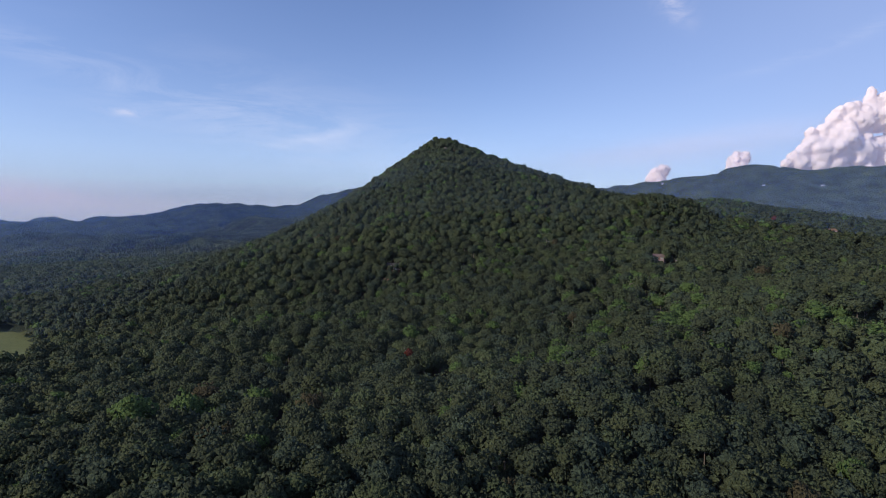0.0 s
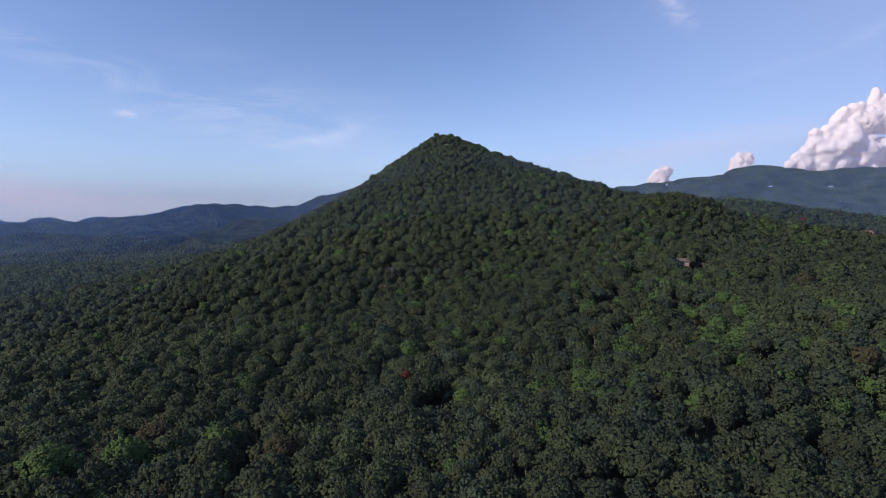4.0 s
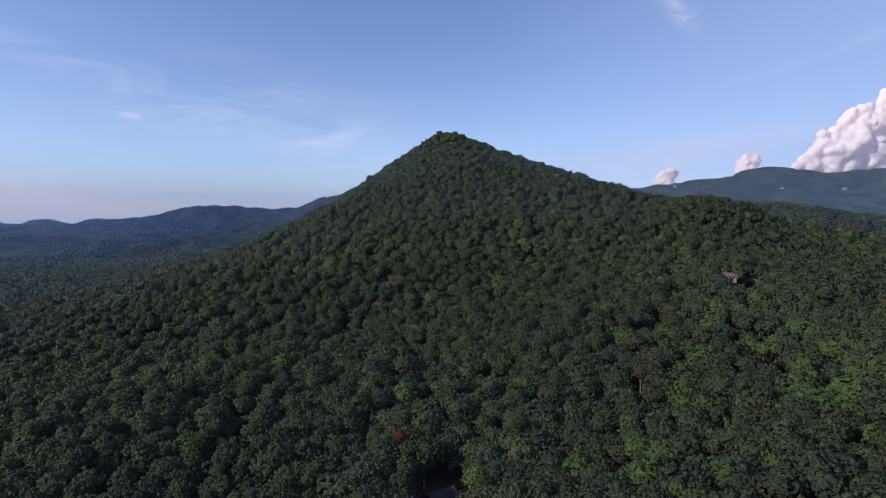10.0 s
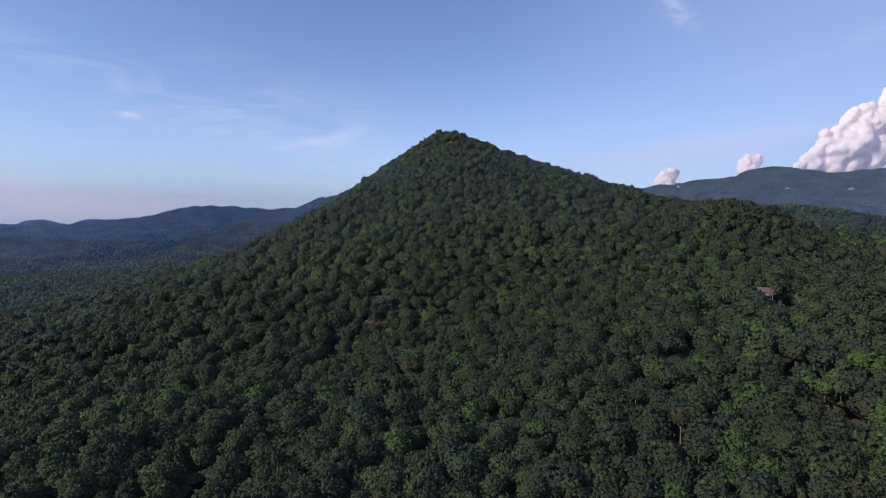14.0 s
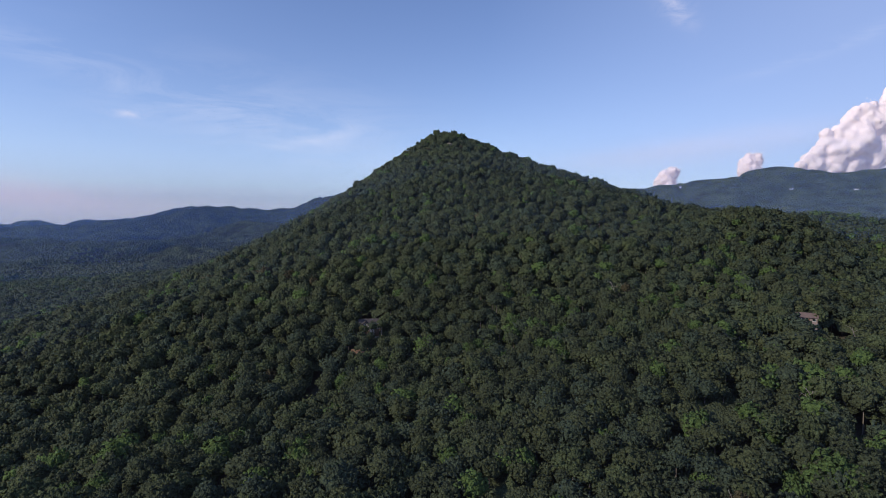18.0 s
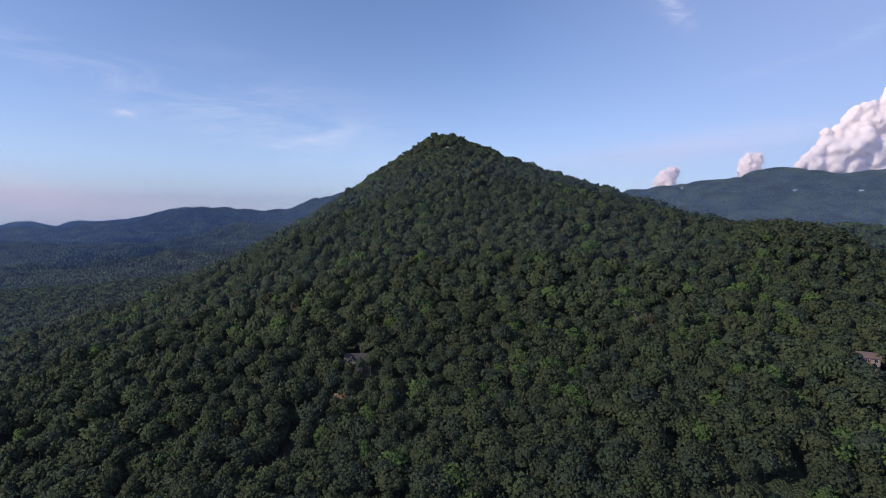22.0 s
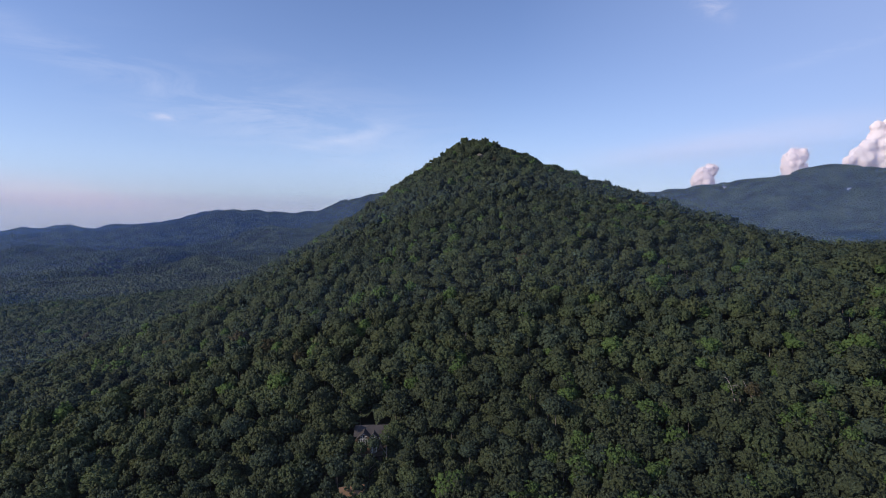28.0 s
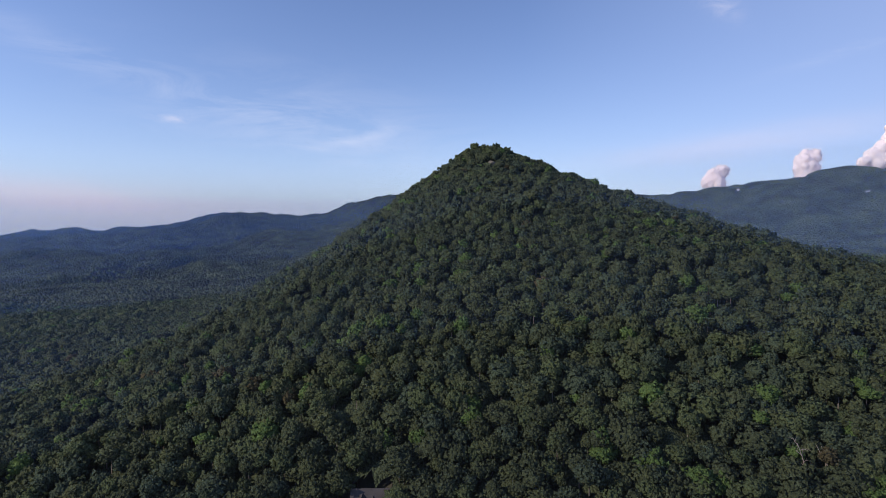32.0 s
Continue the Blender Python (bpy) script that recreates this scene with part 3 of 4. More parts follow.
# ---------------------------------------------------------------- open ground
def draped(name, xs, ys, lift, keep=None):
    """A sheet laid on the ground."""
    X, Y = np.meshgrid(xs, ys)
    Z = ground_height(X, Y) + lift
    ids = np.arange(X.size).reshape(X.shape)
    q = np.stack([ids[:-1, :-1], ids[:-1, 1:], ids[1:, 1:], ids[1:, :-1]], -1).reshape(-1, 4)
    if keep is not None:
        mid = np.stack([X.ravel()[q].mean(1), Y.ravel()[q].mean(1)], -1)
        q = q[keep(mid[:, 0], mid[:, 1])]
    return tri_mesh(name, np.stack([X, Y, Z], -1).reshape(-1, 3), q)


meadow = part("meadow", draped("meadow", np.linspace(-390, -145, 140), np.linspace(190, 425, 130), 0.7, lambda x, y: field_edge(x, y) < 1.5), GRASS)
tagged(meadow, "sunlit mown green meadow at the foot of the wood", "meadow", kind="structure")

pasture = part("pasture", draped("pasture", np.linspace(-1010, -800, 30), np.linspace(2620, 2800, 30), CROWN_TOP - 5.0, lambda x, y: pasture_edge(x, y) < 1.6), DRY_GRASS)
tagged(pasture, "pale green pasture high on the far ridge", "pasture", kind="structure")

DRIVE_MAT = plain_material("worn_asphalt", ((0.035, 0.034, 0.034), (0.07, 0.068, 0.065)), 1.2, 0.9, 0.3, 0.03)
pts = []
for (ax, ay), (bx, by) in zip(DRIVE, DRIVE[1:]):
    k = max(2, int(math.hypot(bx - ax, by - ay) / 5))
    pts += [(ax + (bx - ax) * i / k, ay + (by - ay) * i / k) for i in range(k)]
pts = np.array(pts + [DRIVE[-1]], float)
for _ in range(6):
    pts[1:-1] = (pts[:-2] + 2 * pts[1:-1] + pts[2:]) / 4
side = np.gradient(pts, axis=0)
side = np.stack([-side[:, 1], side[:, 0]], -1) / np.linalg.norm(side, axis=1, keepdims=True)
edge = np.stack([pts - side * 1.4, pts, pts + side * 1.4], 1).reshape(-1, 2)
ez = ground_height(edge[:, 0], edge[:, 1]) + 0.5
n = len(pts)
a = np.arange(n - 1) * 3
q = np.concatenate([np.stack([a, a + 3, a + 4, a + 1], 1), np.stack([a + 1, a + 4, a + 5, a + 2], 1)])[:, ::-1]
drive = part("road", tri_mesh("road", np.column_stack([edge, ez]), q), DRIVE_MAT)
tagged(drive, "narrow grey asphalt lane under the trees", "road", kind="structure")

# ---------------------------------------------------------------- houses
SHINGLE = plain_material("grey_shingles", ((0.10, 0.10, 0.105), (0.19, 0.185, 0.18)), 4.0, 0.9, 0.4, 0.03)
SLATE = plain_material("dark_grey_shingles", ((0.038, 0.035, 0.037), (0.072, 0.066, 0.068)), 4.0, 0.95, 0.4, 0.03, 6, 0.15)
DARK_ROOF = plain_material("dark_shingles", ((0.040, 0.036, 0.037), (0.080, 0.071, 0.071)), 4.0, 0.95, 0.4, 0.03, 6, 0.15)
RUST_ROOF = plain_material("rusty_red_metal_roof", ((0.20, 0.09, 0.06), (0.36, 0.17, 0.11)), 2.0, 0.55, 0.2, 0.02)
# Reddish roof of a house in shade; the shade is put into its colour.
SHADE_ROOF = plain_material("shade_darkened_red_roof", ((0.10, 0.075, 0.070), (0.17, 0.125, 0.118)), 2.0, 0.8, 0.2, 0.02, 6, 0.15)
TAN_ROOF = plain_material("tan_roof", ((0.14, 0.080, 0.045), (0.23, 0.140, 0.082)), 2.0, 0.7, 0.2, 0.02)
SIDING = plain_material("pale_siding", ((0.55, 0.52, 0.47), (0.72, 0.69, 0.63)), 1.5, 0.7, 0.15, 0.02)
# Pinkish siding of the same house, darkened to carry the shade of the trees.
SHADE_SIDING = plain_material("shade_darkened_pinkish_siding", ((0.17, 0.135, 0.13), (0.27, 0.22, 0.21)), 1.5, 0.8, 0.15, 0.02)
CEDAR = plain_material("cedar_siding", ((0.11, 0.070, 0.046), (0.20, 0.132, 0.086)), 1.5, 0.8, 0.2, 0.02)
WHITE = plain_material("white_paint", ((0.72, 0.72, 0.70), (0.82, 0.82, 0.80)), 1.5, 0.6, 0.1, 0.01)
STONE = plain_material("chimney_stone", ((0.18, 0.16, 0.14), (0.36, 0.33, 0.29)), 2.5, 0.9, 0.6, 0.05)
GLASS, gn = material("window_glass")
gb = gn.add("ShaderNodeBsdfPrincipled", Roughness=0.06)
gb.inputs["Base Color"].default_value = (0.02, 0.025, 0.03, 1)
gb.inputs["Specular IOR Level"].default_value = 0.7
gn.link(gb.outputs[0], gn.add("ShaderNodeOutputMaterial").inputs[0])


def box_into(bm, x0, x1, y0, y1, z0, z1):
    m = Matrix.Translation(((x0 + x1) / 2, (y0 + y1) / 2, (z0 + z1) / 2)) @ Matrix.Diagonal((x1 - x0, y1 - y0, z1 - z0, 1))
    bmesh.ops.create_cube(bm, size=1, matrix=m)


def box(*b, bevel=0.0):
    bm = bmesh.new()
    box_into(bm, *b)
    if bevel:
        bmesh.ops.bevel(bm, geom=bm.edges[:], offset=bevel, segments=1, affect="EDGES")
    return bm


def gable_body(w, d, h, rise, y0=0.0):
    """Walls with gable ends at x = +-w/2; the ridge runs along x."""
    bm = bmesh.new()
    ends = []
    for sx in (-w / 2, w / 2):
        ends.append([bm.verts.new(p) for p in ((sx, y0 - d / 2, -1.2), (sx, y0 - d / 2, h), (sx, y0, h + rise), (sx, y0 + d / 2, h), (sx, y0 + d / 2, -1.2))])
    bm.faces.new(ends[0])
    bm.faces.new(ends[1][::-1])
    for i in range(5):
        j = (i + 1) % 5
        bm.faces.new((ends[0][j], ends[0][i], ends[1][i], ends[1][j]))
    bmesh.ops.recalc_face_normals(bm, faces=bm.faces[:])
    return bm


def roof_slope(w, d, h, rise, side, over=0.45, thick=0.16):
    """One pitched slab from ridge to eave; side is -1 (front) or 1 (back)."""
    bm = bmesh.new()
    run = d / 2 + over
    drop = rise * run / (d / 2)
    prof = ((0, h + rise + 0.02), (side * run, h + rise - drop + 0.02), (side * run, h + rise - drop + thick + 0.02), (0, h + rise + thick + 0.02))
    a = [bm.verts.new((-w / 2 - over, y, z)) for y, z in prof]
    b = [bm.verts.new((w / 2 + over, y, z)) for y, z in prof]
    bm.faces.new(a)
    bm.faces.new(b[::-1])
    for i in range(4):
        j = (i + 1) % 4
        bm.faces.new((a[j], a[i], b[i], b[j]))
    bmesh.ops.recalc_face_normals(bm, faces=bm.faces[:])
    return bm


def window(parent, wx, wy, wz, w, h, cols=2, face="y"):
    """Framed window on the wall facing -y (or +x), each pane its own."""
    def put(x0, x1, d0, d1, z0, z1):
        return box(wx + x0, wx + x1, wy + d0, wy + d1, wz + z0, wz + z1) if face == "y" else box(wx - d1, wx - d0, wy + x0, wy + x1, wz + z0, wz + z1)
    fr = part("window", put(-w / 2, w / 2, -0.05, -0.01, 0, h), WHITE, parent)
    for c in range(cols):
        a = -w / 2 + 0.07 + c * (w - 0.07) / cols
        part("pane", put(a, a + (w - 0.07) / cols - 0.07, -0.065, -0.045, 0.08, h - 0.08), GLASS, fr)
    return fr


def house(px, py, yaw, w, d, h, rise, wall_mat, roof_mat, label, lift=0.0, chimney=True, windows=3, base=None):
    top = new("house")
    zs = [float(ground_height(px + a, py + b)) for a in (-w / 2, w / 2) for b in (-d / 2, d / 2)]
    top.location = (px, py, base if base is not None else min(zs) + 0.6 + lift)
    top.rotation_euler = (0, 0, radians(yaw))
    part("wall", gable_body(w, d, h, rise), wall_mat, top)
    low = top.location.z - min(zs)
    if low > 0.9:
        part("foundation", box(-w / 2 + 0.15, w / 2 - 0.15, -d / 2 + 0.15, d / 2 - 0.15, -low - 0.8, -1.0), STONE, top)
    part("roof", roof_slope(w, d, h, rise, -1), roof_mat, top)
    part("roof", roof_slope(w, d, h, rise, 1), roof_mat, top)
    for i in range(windows):
        window(top, -w / 2 + w * (i + 0.5) / windows, -d / 2, h - 1.7, 1.3, 1.25)
    if windows:
        window(top, w / 2, 0.0, h - 1.7, 1.2, 1.25, face="x")
        part("door", box(-0.45 + w * 0.08, 0.45 + w * 0.08, -d / 2 - 0.06, -d / 2 - 0.01, h - 2.7, h - 0.65), CEDAR, top)
    if chimney:
        part("chimney", box(w * 0.22, w * 0.22 + 0.9, 0.2, 1.0, h, h + rise + 1.1, bevel=0.04), STONE, top)
    return tagged(top, label, "house", "houses in the wood")


def gable_wing(top, cx, w, y0, y1, h, rise, wall_mat, roof_mat, panes):
    """A front wing with its gable towards -y; panes: columns of glass in the front."""
    bm = gable_body(y1 - y0, w, h, rise)
    bmesh.ops.transform(bm, matrix=Matrix.Translation((cx, (y0 + y1) / 2, 0)) @ Matrix.Rotation(math.pi / 2, 4, "Z"), verts=bm.verts)
    part("wall", bm, wall_mat, top)
    for side in (-1, 1):
        bm = roof_slope(y1 - y0, w, h, rise, side, 0.35)
        bmesh.ops.transform(bm, matrix=Matrix.Translation((cx, (y0 + y1) / 2, 0)) @ Matrix.Rotation(math.pi / 2, 4, "Z"), verts=bm.verts)
        part("roof", bm, roof_mat, top)
    step = (w - 0.4) / panes
    for row in range(2):
        for i in range(panes):
            xa = cx - w / 2 + 0.2 + i * step
            z1 = h - 0.35 if row == 0 else h + rise * (1 - abs(xa + step / 2 - cx) / (w / 2)) - 0.55
            z0 = h - 2.4 if row == 0 else h - 0.15
            if z1 - z0 < 0.35:
                continue
            fr = part("window", box(xa + 0.03, xa + step - 0.03, y0 - 0.05, y0 - 0.01, z0, z1), WHITE, top)
            part("pane", box(xa + 0.12, xa + step - 0.12, y0 - 0.065, y0 - 0.045, z0 + 0.09, z1 - 0.09), GLASS, fr)


main = house(-31.4, 423.4, 4, 11.2, 7.0, 4.6, 2.3, CEDAR, SLATE, "large house with dark grey shingle roof and white-framed gable windows", 0, False, 0, -40.7)
gable_wing(main, -2.3, 4.4, -5.2, -1.0, 4.4, 1.8, CEDAR, SLATE, 5)
gable_wing(main, 1.0, 2.2, -4.4, -1.0, 4.5, 1.2, SIDING, SLATE, 2)
for i in range(2):
    window(main, 3.0 + 1.7 * i, -3.5, 2.4, 1.2, 1.3)
house(166.0, 385.0, -30, 7.8, 5.6, 4.4, 1.5, SHADE_SIDING, SHADE_ROOF, "pinkish-sided house with a reddish roof among trees, both darkened for shade", 0, False, 3, -30.3)
house(0.9, 232.0, 35, 8.0, 6.5, 3.0, 2.2, CEDAR, DARK_ROOF, "cabin with a dark shingle roof in a shady gap", 0, False, 2)
house(120, 283.5, 20, 9.0, 6.5, 4.4, 2.0, SIDING, RUST_ROOF, "house with a terracotta-coloured roof half hidden by trees", 0.8)
house(122.5, 250, -15, 4.5, 3.5, 3.0, 1.2, WHITE, SHINGLE, "small white shed with a grey roof in a gap", 1.5, False, 1)
# Made-up cabin: its tan roof stands for a small patch of bare ground.
house(-33.5, 398.6, 18, 7.0, 5.0, 3.0, 1.5, CEDAR, TAN_ROOF, "small made-up cabin in a clearing, its tan roof standing for bare ground", 0, False, 2, -47.9)
house(356, 549, 10, 9.0, 6.0, 6.5, 2.0, WHITE, SHINGLE, "white house on the wooded shoulder", 2.5, False, 2)
house(342, 450, -10, 9.0, 6.5, 6.0, 2.0, SIDING, TAN_ROOF, "tan-roofed house on the wooded shoulder", 2.5, False, 2)
for hx, hy, w, mat, roof, lab in ((1130, 2279, 13, WHITE, SHINGLE, "white house high on the long mountain"), (1337, 2121, 12, WHITE, SHINGLE, "white house high on the long mountain"),
                                  (1528, 2052, 12, SIDING, SHINGLE, "pale house high on the long mountain"), (1682, 2104, 16, WHITE, RUST_ROOF, "white house with a red roof on the long mountain"),
                                  (1972, 2285, 20, WHITE, SHINGLE, "broad white house on the long mountain"), (1016, 2333, 10, SIDING, SHINGLE, "pale house high on the long mountain"),
                                  (1163, 2200, 10, SIDING, SHINGLE, "pale house high on the long mountain")):
    house(hx, hy, -28, w, 8.0, 5.0, 3.0, mat, roof, lab, CROWN_TOP - 4.0, False, 3)

# the red and the brown tree that stand out of the canopy
for tx, ty, leaf, rad, word in ((-11.6, 246.9, 5, 2.6, "small red-leaved maple beside the cabin gap"), (73.8, 276.2, 6, 3.2, "brown-leaved oak among green crowns"), (309.7, 474.9, 5, 3.0, "reddish tree on the wooded shoulder"), (95.5, 413.0, 6, 3.0, "brown-leaved oak on the slope")):
    tree_thing(tx, ty, float(canopy(tx, ty)) - rad * 0.1, rad, rad * 1.15, 1.0, leaf, 5, word)

for tx, ty, top, rad, leaf, k in ((-38.0, 411.8, -31.8, 3.6, 0, 1), (-33.4, 410.6, -33.6, 3.2, 1, 2), (-34.2, 407.6, -36.6, 3.0, 4, 4), (-29.6, 407.2, -36.4, 3.2, 0, 6), (-28.8, 411.4, -32.4, 3.0, 4, 3), (-24.6, 412.4, -31.6, 3.2, 1, 5)):
    tree_thing(tx, ty, top - rad * 0.95, rad, rad, 0.7 * k, leaf, k, "low young hardwood standing before the large house")

for tx, ty, top, rad, leaf, k in ((-36.3, 393.4, -42.6, 2.6, 0, 3), (-32.4, 392.6, -43.6, 2.3, 4, 1), (-29.2, 393.8, -42.4, 2.6, 1, 2)):
    tree_thing(tx, ty, top - rad * 0.95, rad, rad, 0.9 * k, leaf, k, "low young hardwood half hiding the tan-roofed cabin")

# ---------------------------------------------------------------- rock ledge under the summit
LEDGE = plain_material("weathered_sandstone", ((0.09, 0.082, 0.062), (0.17, 0.155, 0.12)), 0.8, 0.9, 0.7, 0.2)
r = np.random.default_rng(31)
ledge = new("rock_ledge")
ledge.location = (16.5, 682.5, float(canopy(16.5, 682.5)) - 6.0)
for i in range(6):
    v, f = SPHERE[1]
    v = v @ turn_matrix(r).T * (1 + r.uniform(-0.16, 0.16, (len(v), 1))) * r.uniform((2.0, 1.6, 1.2), (3.6, 2.6, 2.2))
    v = v + np.array([-5.0 + 2.1 * i, r.uniform(-1.5, 1.5), r.uniform(-1.0, 0.8)])
    part("boulder", tri_mesh("boulder", v, f), LEDGE, ledge)
part("footing", box(-6, 7, -3, 4, -12.0, -0.6, bevel=0.8), LEDGE, ledge)
tagged(ledge, "weathered sandstone ledge in a small gap under the summit", "rock")

# ---------------------------------------------------------------- dead trees
DEAD = plain_material("bleached_dead_wood", ((0.13, 0.115, 0.105), (0.27, 0.245, 0.225)), 3.0, 0.85, 0.5, 0.05)


def dead_tree(px, py, over, seed, label):
    """Bare trunk with forking limbs, each a tapered tube."""
    r = np.random.default_rng(seed)
    base = float(ground_height(px, py)) - 0.3
    high = CROWN_TOP + over
    top = new("dead_tree")
    top.location = (px, py, base)

    def tube(name, a, d, length, r0, parent):
        n, sides = 5, 6
        p, v = np.array(a, float), []
        for k in range(n):
            rad = r0 * (1 - 0.8 * k / (n - 1))
            e1 = np.cross(d, (0.3, 0.5, 0.8))
            e1 /= np.linalg.norm(e1)
            e2 = np.cross(d, e1)
            v += [p + rad * (math.cos(j * 6.283 / sides) * e1 + math.sin(j * 6.283 / sides) * e2) for j in range(sides)]
            if k < n - 1:
                p = p + d * length / (n - 1)
                d = d + r.normal(0, 0.13, 3) + np.array([0, 0, 0.05])
                d = d / np.linalg.norm(d)
        f = [(k * sides + j, k * sides + (j + 1) % sides, (k + 1) * sides + (j + 1) % sides, (k + 1) * sides + j) for k in range(n - 1) for j in range(sides)]
        return part(name, tri_mesh(name, np.array(v), np.array(f)), DEAD, parent), np.array(v).reshape(n, sides, 3).mean(1), d

    trunk, line, d = tube("trunk", (0, 0, 0), np.array((0.02, 0.01, 1.0)), high, 0.30, top)
    for i in range(7):
        at = line[2] + (line[4] - line[2]) * (0.1 + 0.13 * i)
        ang = i * 2.4 + r.uniform(-0.4, 0.4)
        d = np.array((math.cos(ang), math.sin(ang), r.uniform(0.5, 1.1)))
        limb, way, dd = tube("limb", at, d / np.linalg.norm(d), r.uniform(1.6, 3.2), 0.11, top)
        for k in (2, 3):
            side = dd + r.normal(0, 0.6, 3)
            tube("twig", way[k], side / np.linalg.norm(side), r.uniform(0.9, 1.9), 0.06, limb)
    return tagged(top, label, "dead tree", "dead trees in the wood")


dead_tree(167.3, 357.8, 0.6, 1, "bleached dead tree with bare forked limbs")
dead_tree(91.6, 415.9, 1.6, 2, "reddish-grey dead tree with bare limbs among crowns")
dead_tree(118.9, 321.2, -1.0, 3, "bleached dead tree with bare limbs above a gap")

# ---------------------------------------------------------------- tinted sheets standing in for haze
def veil_sheet_material(amount, tint=(0.25, 0.435, 0.85)):
    m, n = material("veil_sheet_tint")
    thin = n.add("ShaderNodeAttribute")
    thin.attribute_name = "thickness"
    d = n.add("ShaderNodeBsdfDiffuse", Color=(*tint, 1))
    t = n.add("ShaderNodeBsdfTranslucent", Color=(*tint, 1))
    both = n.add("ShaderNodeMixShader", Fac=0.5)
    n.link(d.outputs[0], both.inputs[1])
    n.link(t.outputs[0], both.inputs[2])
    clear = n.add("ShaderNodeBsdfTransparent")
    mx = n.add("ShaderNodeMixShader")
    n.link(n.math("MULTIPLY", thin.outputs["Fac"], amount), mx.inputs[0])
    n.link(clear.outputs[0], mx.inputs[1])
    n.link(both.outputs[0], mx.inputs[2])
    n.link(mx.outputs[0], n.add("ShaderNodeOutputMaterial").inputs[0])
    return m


# Curved see-through sheets before the hills; their blue tint imitates haze with distance.
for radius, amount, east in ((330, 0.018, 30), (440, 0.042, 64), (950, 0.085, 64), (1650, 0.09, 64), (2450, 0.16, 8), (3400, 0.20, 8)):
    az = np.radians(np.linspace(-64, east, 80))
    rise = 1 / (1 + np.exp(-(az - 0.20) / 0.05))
    crest = 0.040 + 0.072 * rise                                   # the sheet's haze tint thins out over the ridges
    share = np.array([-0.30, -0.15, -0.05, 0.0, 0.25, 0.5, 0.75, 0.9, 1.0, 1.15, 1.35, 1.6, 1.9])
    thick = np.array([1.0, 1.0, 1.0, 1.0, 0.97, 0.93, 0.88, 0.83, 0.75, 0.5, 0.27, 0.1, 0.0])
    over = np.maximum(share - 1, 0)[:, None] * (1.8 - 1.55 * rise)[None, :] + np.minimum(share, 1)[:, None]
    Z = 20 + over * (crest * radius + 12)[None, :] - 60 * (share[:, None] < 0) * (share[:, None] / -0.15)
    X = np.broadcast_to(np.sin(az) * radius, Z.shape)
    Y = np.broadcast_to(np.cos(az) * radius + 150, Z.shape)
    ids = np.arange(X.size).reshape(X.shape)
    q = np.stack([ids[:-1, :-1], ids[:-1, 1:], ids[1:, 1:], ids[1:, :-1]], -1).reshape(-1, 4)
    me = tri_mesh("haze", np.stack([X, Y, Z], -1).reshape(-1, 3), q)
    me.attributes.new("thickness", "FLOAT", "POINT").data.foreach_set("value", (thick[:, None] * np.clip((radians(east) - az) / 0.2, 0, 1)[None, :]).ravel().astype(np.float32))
    tagged(part("haze_backdrop", me, veil_sheet_material(amount)), "bluish see-through sheet whose tint stands in for valley haze", "haze", kind="structure")

# Draped bluish sheet, added to lighten the dark gaps between the near crowns.
X, Y = np.meshgrid(np.linspace(-620, 700, 67), np.linspace(70, 690, 32))
Z = canopy(X, Y) + 7.0
ids = np.arange(X.size).reshape(X.shape)
me = tri_mesh("haze", np.stack([X, Y, Z], -1).reshape(-1, 3), np.stack([ids[:-1, :-1], ids[:-1, 1:], ids[1:, 1:], ids[1:, :-1]], -1).reshape(-1, 4))
rim = np.minimum(np.minimum(X + 620, 700 - X) / 150, np.minimum(Y - 70, 690 - Y) / 80)
me.attributes.new("thickness", "FLOAT", "POINT").data.foreach_set("value", np.clip(rim, 0, 1).ravel().astype(np.float32))
me.polygons.foreach_set("use_smooth", np.ones(len(me.polygons), bool))
tagged(part("haze_backdrop", me, veil_sheet_material(0.006, (0.42, 0.46, 0.72))), "faint bluish sheet added over the tree tops to lighten dark gaps", "haze", kind="structure")

# ---------------------------------------------------------------- cumulus
FAR_CLOUD = 4800.0


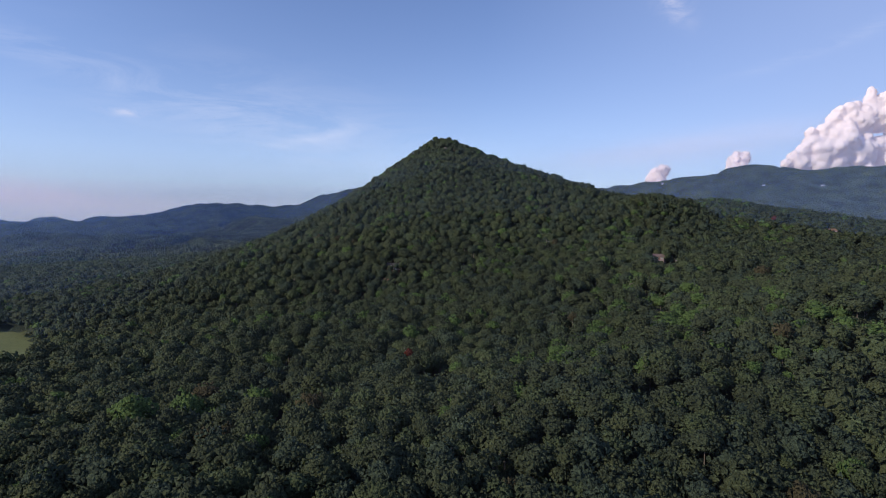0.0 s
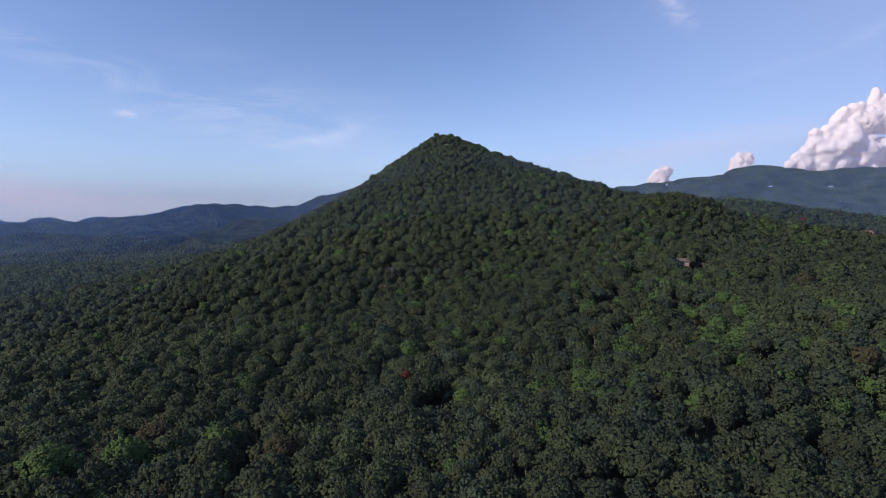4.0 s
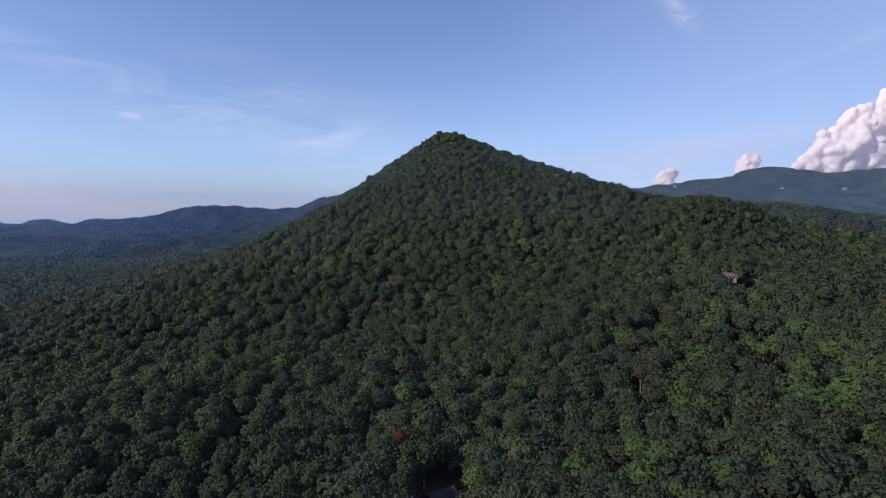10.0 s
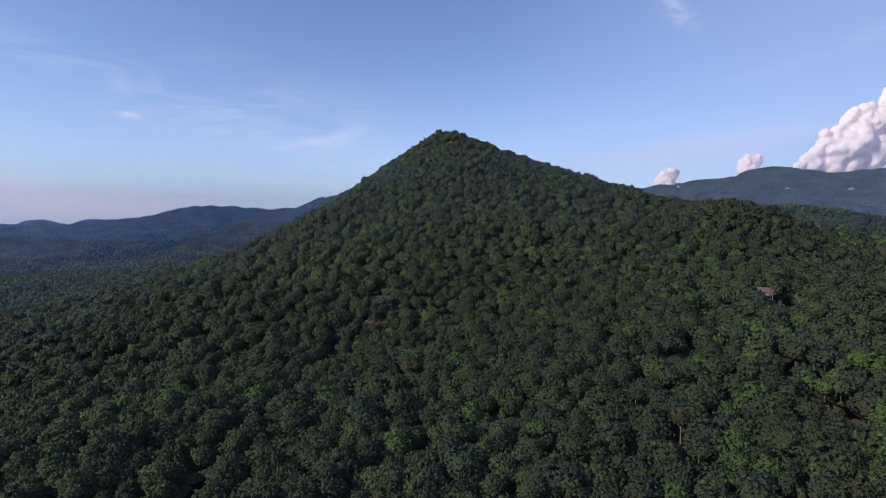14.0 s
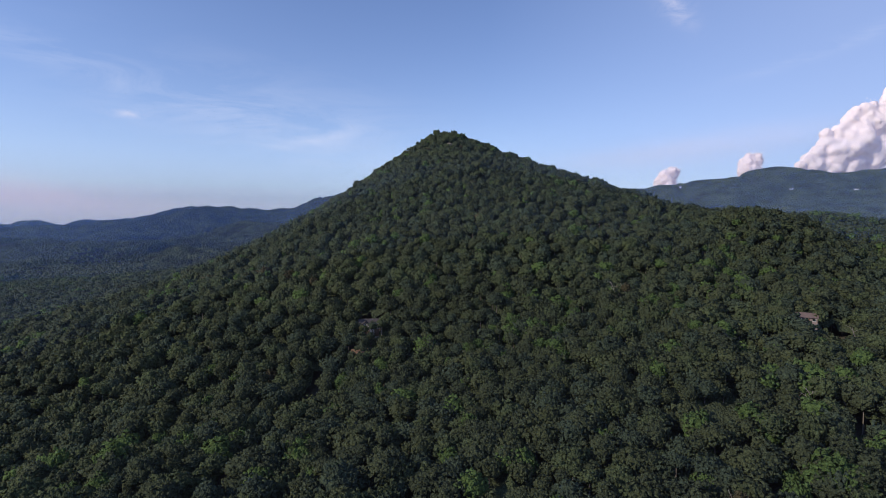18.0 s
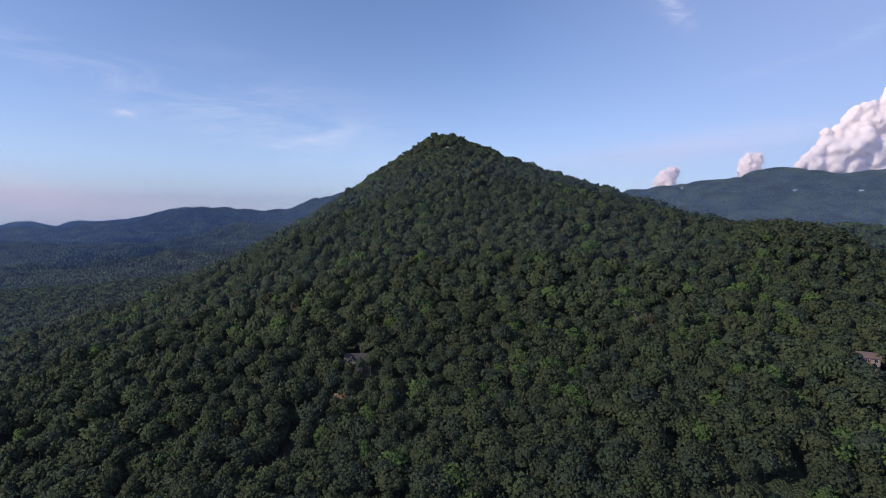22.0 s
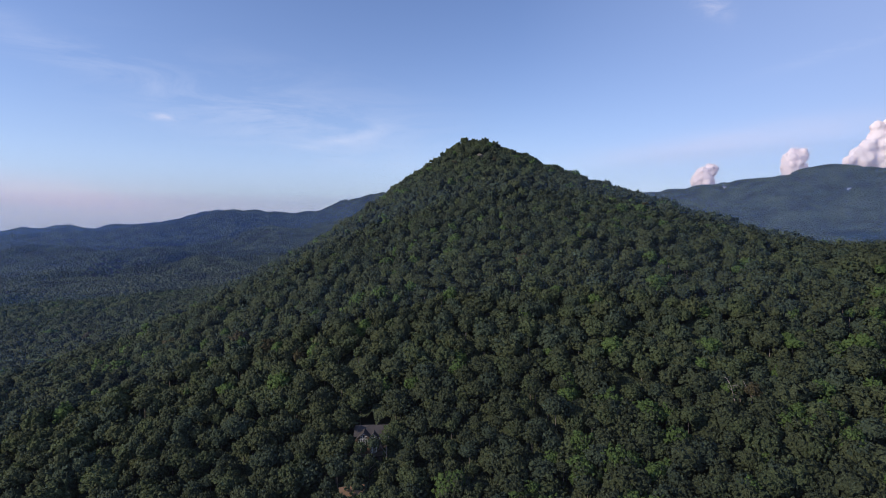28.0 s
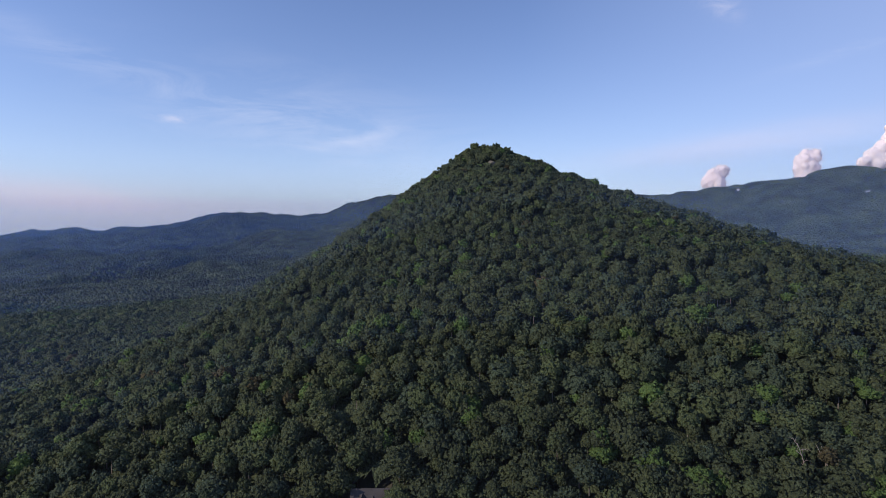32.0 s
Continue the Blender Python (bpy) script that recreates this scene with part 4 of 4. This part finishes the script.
def cumulus(label, puffs, seed, voxel, shreds):
    """Heaped cloud from puffs (bearing and height as tangents, radius) with smaller heads on each."""
    r = np.random.default_rng(seed)
    V, F, n, spots = [], [], 0, []
    bm = bmesh.new()
    bmesh.ops.create_icosphere(bm, subdivisions=2, radius=1)
    bv = np.array([v.co[:] for v in bm.verts])
    bf = np.array([[v.index for v in f.verts] for f in bm.faces])
    bm.free()
    for u, v, rad in puffs:
        heads = [(0, 0, 0, 1.0)]
        for _ in range(34):
            d = r.normal(size=3)
            d[1] = -abs(d[1])
            d[2] = d[2] + 0.5
            d /= np.linalg.norm(d)
            heads.append((*(d * r.uniform(0.6, 0.95)), r.uniform(0.14, 0.42)))
        for hx, hy, hz, hr in heads:
            ph = r.uniform(0, 6.28, 6)
            w = 1 + 0.07 * np.sin(bv[:, 0] * 5 + ph[0]) * np.sin(bv[:, 2] * 6 + ph[1]) + 0.05 * np.sin(bv[:, 1] * 9 + ph[2]) * np.sin(bv[:, 0] * 11 + ph[3]) + 0.03 * np.sin(bv[:, 2] * 17 + ph[4])
            p = np.array([u + hx * rad, 1.0 + hy * rad, v + hz * rad]) + bv * (hr * rad * w)[:, None]
            spots.append((u + hx * rad, 1.0 + hy * rad, v + hz * rad, hr * rad))
            V.append(p * FAR_CLOUD)
            F.append(bf + n)
            n += len(bv)
    me = tri_mesh("cumulus_cloud", np.concatenate(V), np.concatenate(F))
    me.polygons.foreach_set("use_smooth", np.ones(len(me.polygons), bool))
    ob = part("cumulus_cloud", me, CLOUD)
    melt = ob.modifiers.new("melt", "REMESH")
    melt.mode, melt.voxel_size, melt.use_smooth_shade = "VOXEL", voxel, True
    soft = ob.modifiers.new("soft", "SMOOTH")
    soft.factor, soft.iterations = 0.5, 5
    for size, depth in ((60.0, 13.0), (22.0, 8.0), (9.0, 2.5)):
        grain = bpy.data.textures.new("billow", "CLOUDS")
        grain.noise_scale, grain.noise_depth = size * voxel / 9, 2
        lump = ob.modifiers.new("billow", "DISPLACE")
        lump.texture, lump.strength, lump.mid_level, lump.texture_coords = grain, depth * voxel / 9, 0.5, "GLOBAL"
    # frayed fringe of small shreds
    heads = np.array(spots)
    pick = r.choice(len(heads), shreds, p=heads[:, 3] ** 2 / (heads[:, 3] ** 2).sum())
    d = r.normal(size=(shreds, 3))
    d[:, 1] = -np.abs(d[:, 1]) * 0.8
    d /= np.linalg.norm(d, axis=1, keepdims=True)
    out = 1.0 + r.exponential(0.0030, shreds) / heads[pick, 3]
    c = heads[pick, :3] + d * (heads[pick, 3] * out)[:, None]
    e = r.normal(size=(shreds, 3, 3)) * 0.00034
    me = tri_mesh("fringe", ((c[:, None] + e) * FAR_CLOUD).reshape(-1, 3), np.arange(shreds * 3).reshape(-1, 3))
    part("fringe", me, CLOUD, ob)
    return tagged(ob, label, "cloud", "clouds over the ridge")


def tangents(px, py, pr):
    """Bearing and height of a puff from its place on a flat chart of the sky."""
    return ((px - 784) / 935 + 0.019, (391 - py) / 935, pr / 935)


BIG = ((1394, 290, 9), (1408, 279, 12), (1424, 268, 13), (1438, 252, 14), (1436, 236, 10), (1458, 256, 17), (1462, 232, 15), (1478, 214, 14), (1488, 200, 12), (1504, 198, 15),
       (1516, 190, 10), (1494, 230, 19), (1520, 218, 17), (1532, 198, 13), (1541, 177, 11), (1543, 163, 8), (1551, 188, 14), (1566, 183, 18), (1586, 188, 25), (1475, 276, 17),
       (1505, 262, 19), (1530, 246, 14), (1436, 289, 14), (1466, 296, 14), (1496, 292, 14), (1552, 251, 9), (1540, 276, 13), (1570, 282, 16), (1615, 215, 42), (1655, 230, 48),
       (1455, 272, 24), (1488, 254, 32), (1520, 272, 28), (1478, 292, 22), (1522, 216, 24), (1562, 262, 20), (1560, 212, 24), (1418, 290, 16), (1450, 293, 18), (1600, 302, 42), (1525, 314, 28))
cumulus("towering white cumulus cloud lit from one side behind the ridge", [tangents(*p) for p in BIG], 3, 12.0, 70000)
cumulus("small pinkish white cumulus head above the ridge", [tangents(*p) for p in ((1300, 290, 13), (1316, 281, 12), (1306, 276, 8), (1305, 302, 17), (1305, 320, 16))], 4, 7.5, 16000)
cumulus("low pinkish white cumulus head above the ridge", [tangents(*p) for p in ((1162, 312, 14), (1173, 304, 11), (1150, 320, 9), (1166, 326, 16), (1166, 342, 15))], 5, 7.5, 16000)
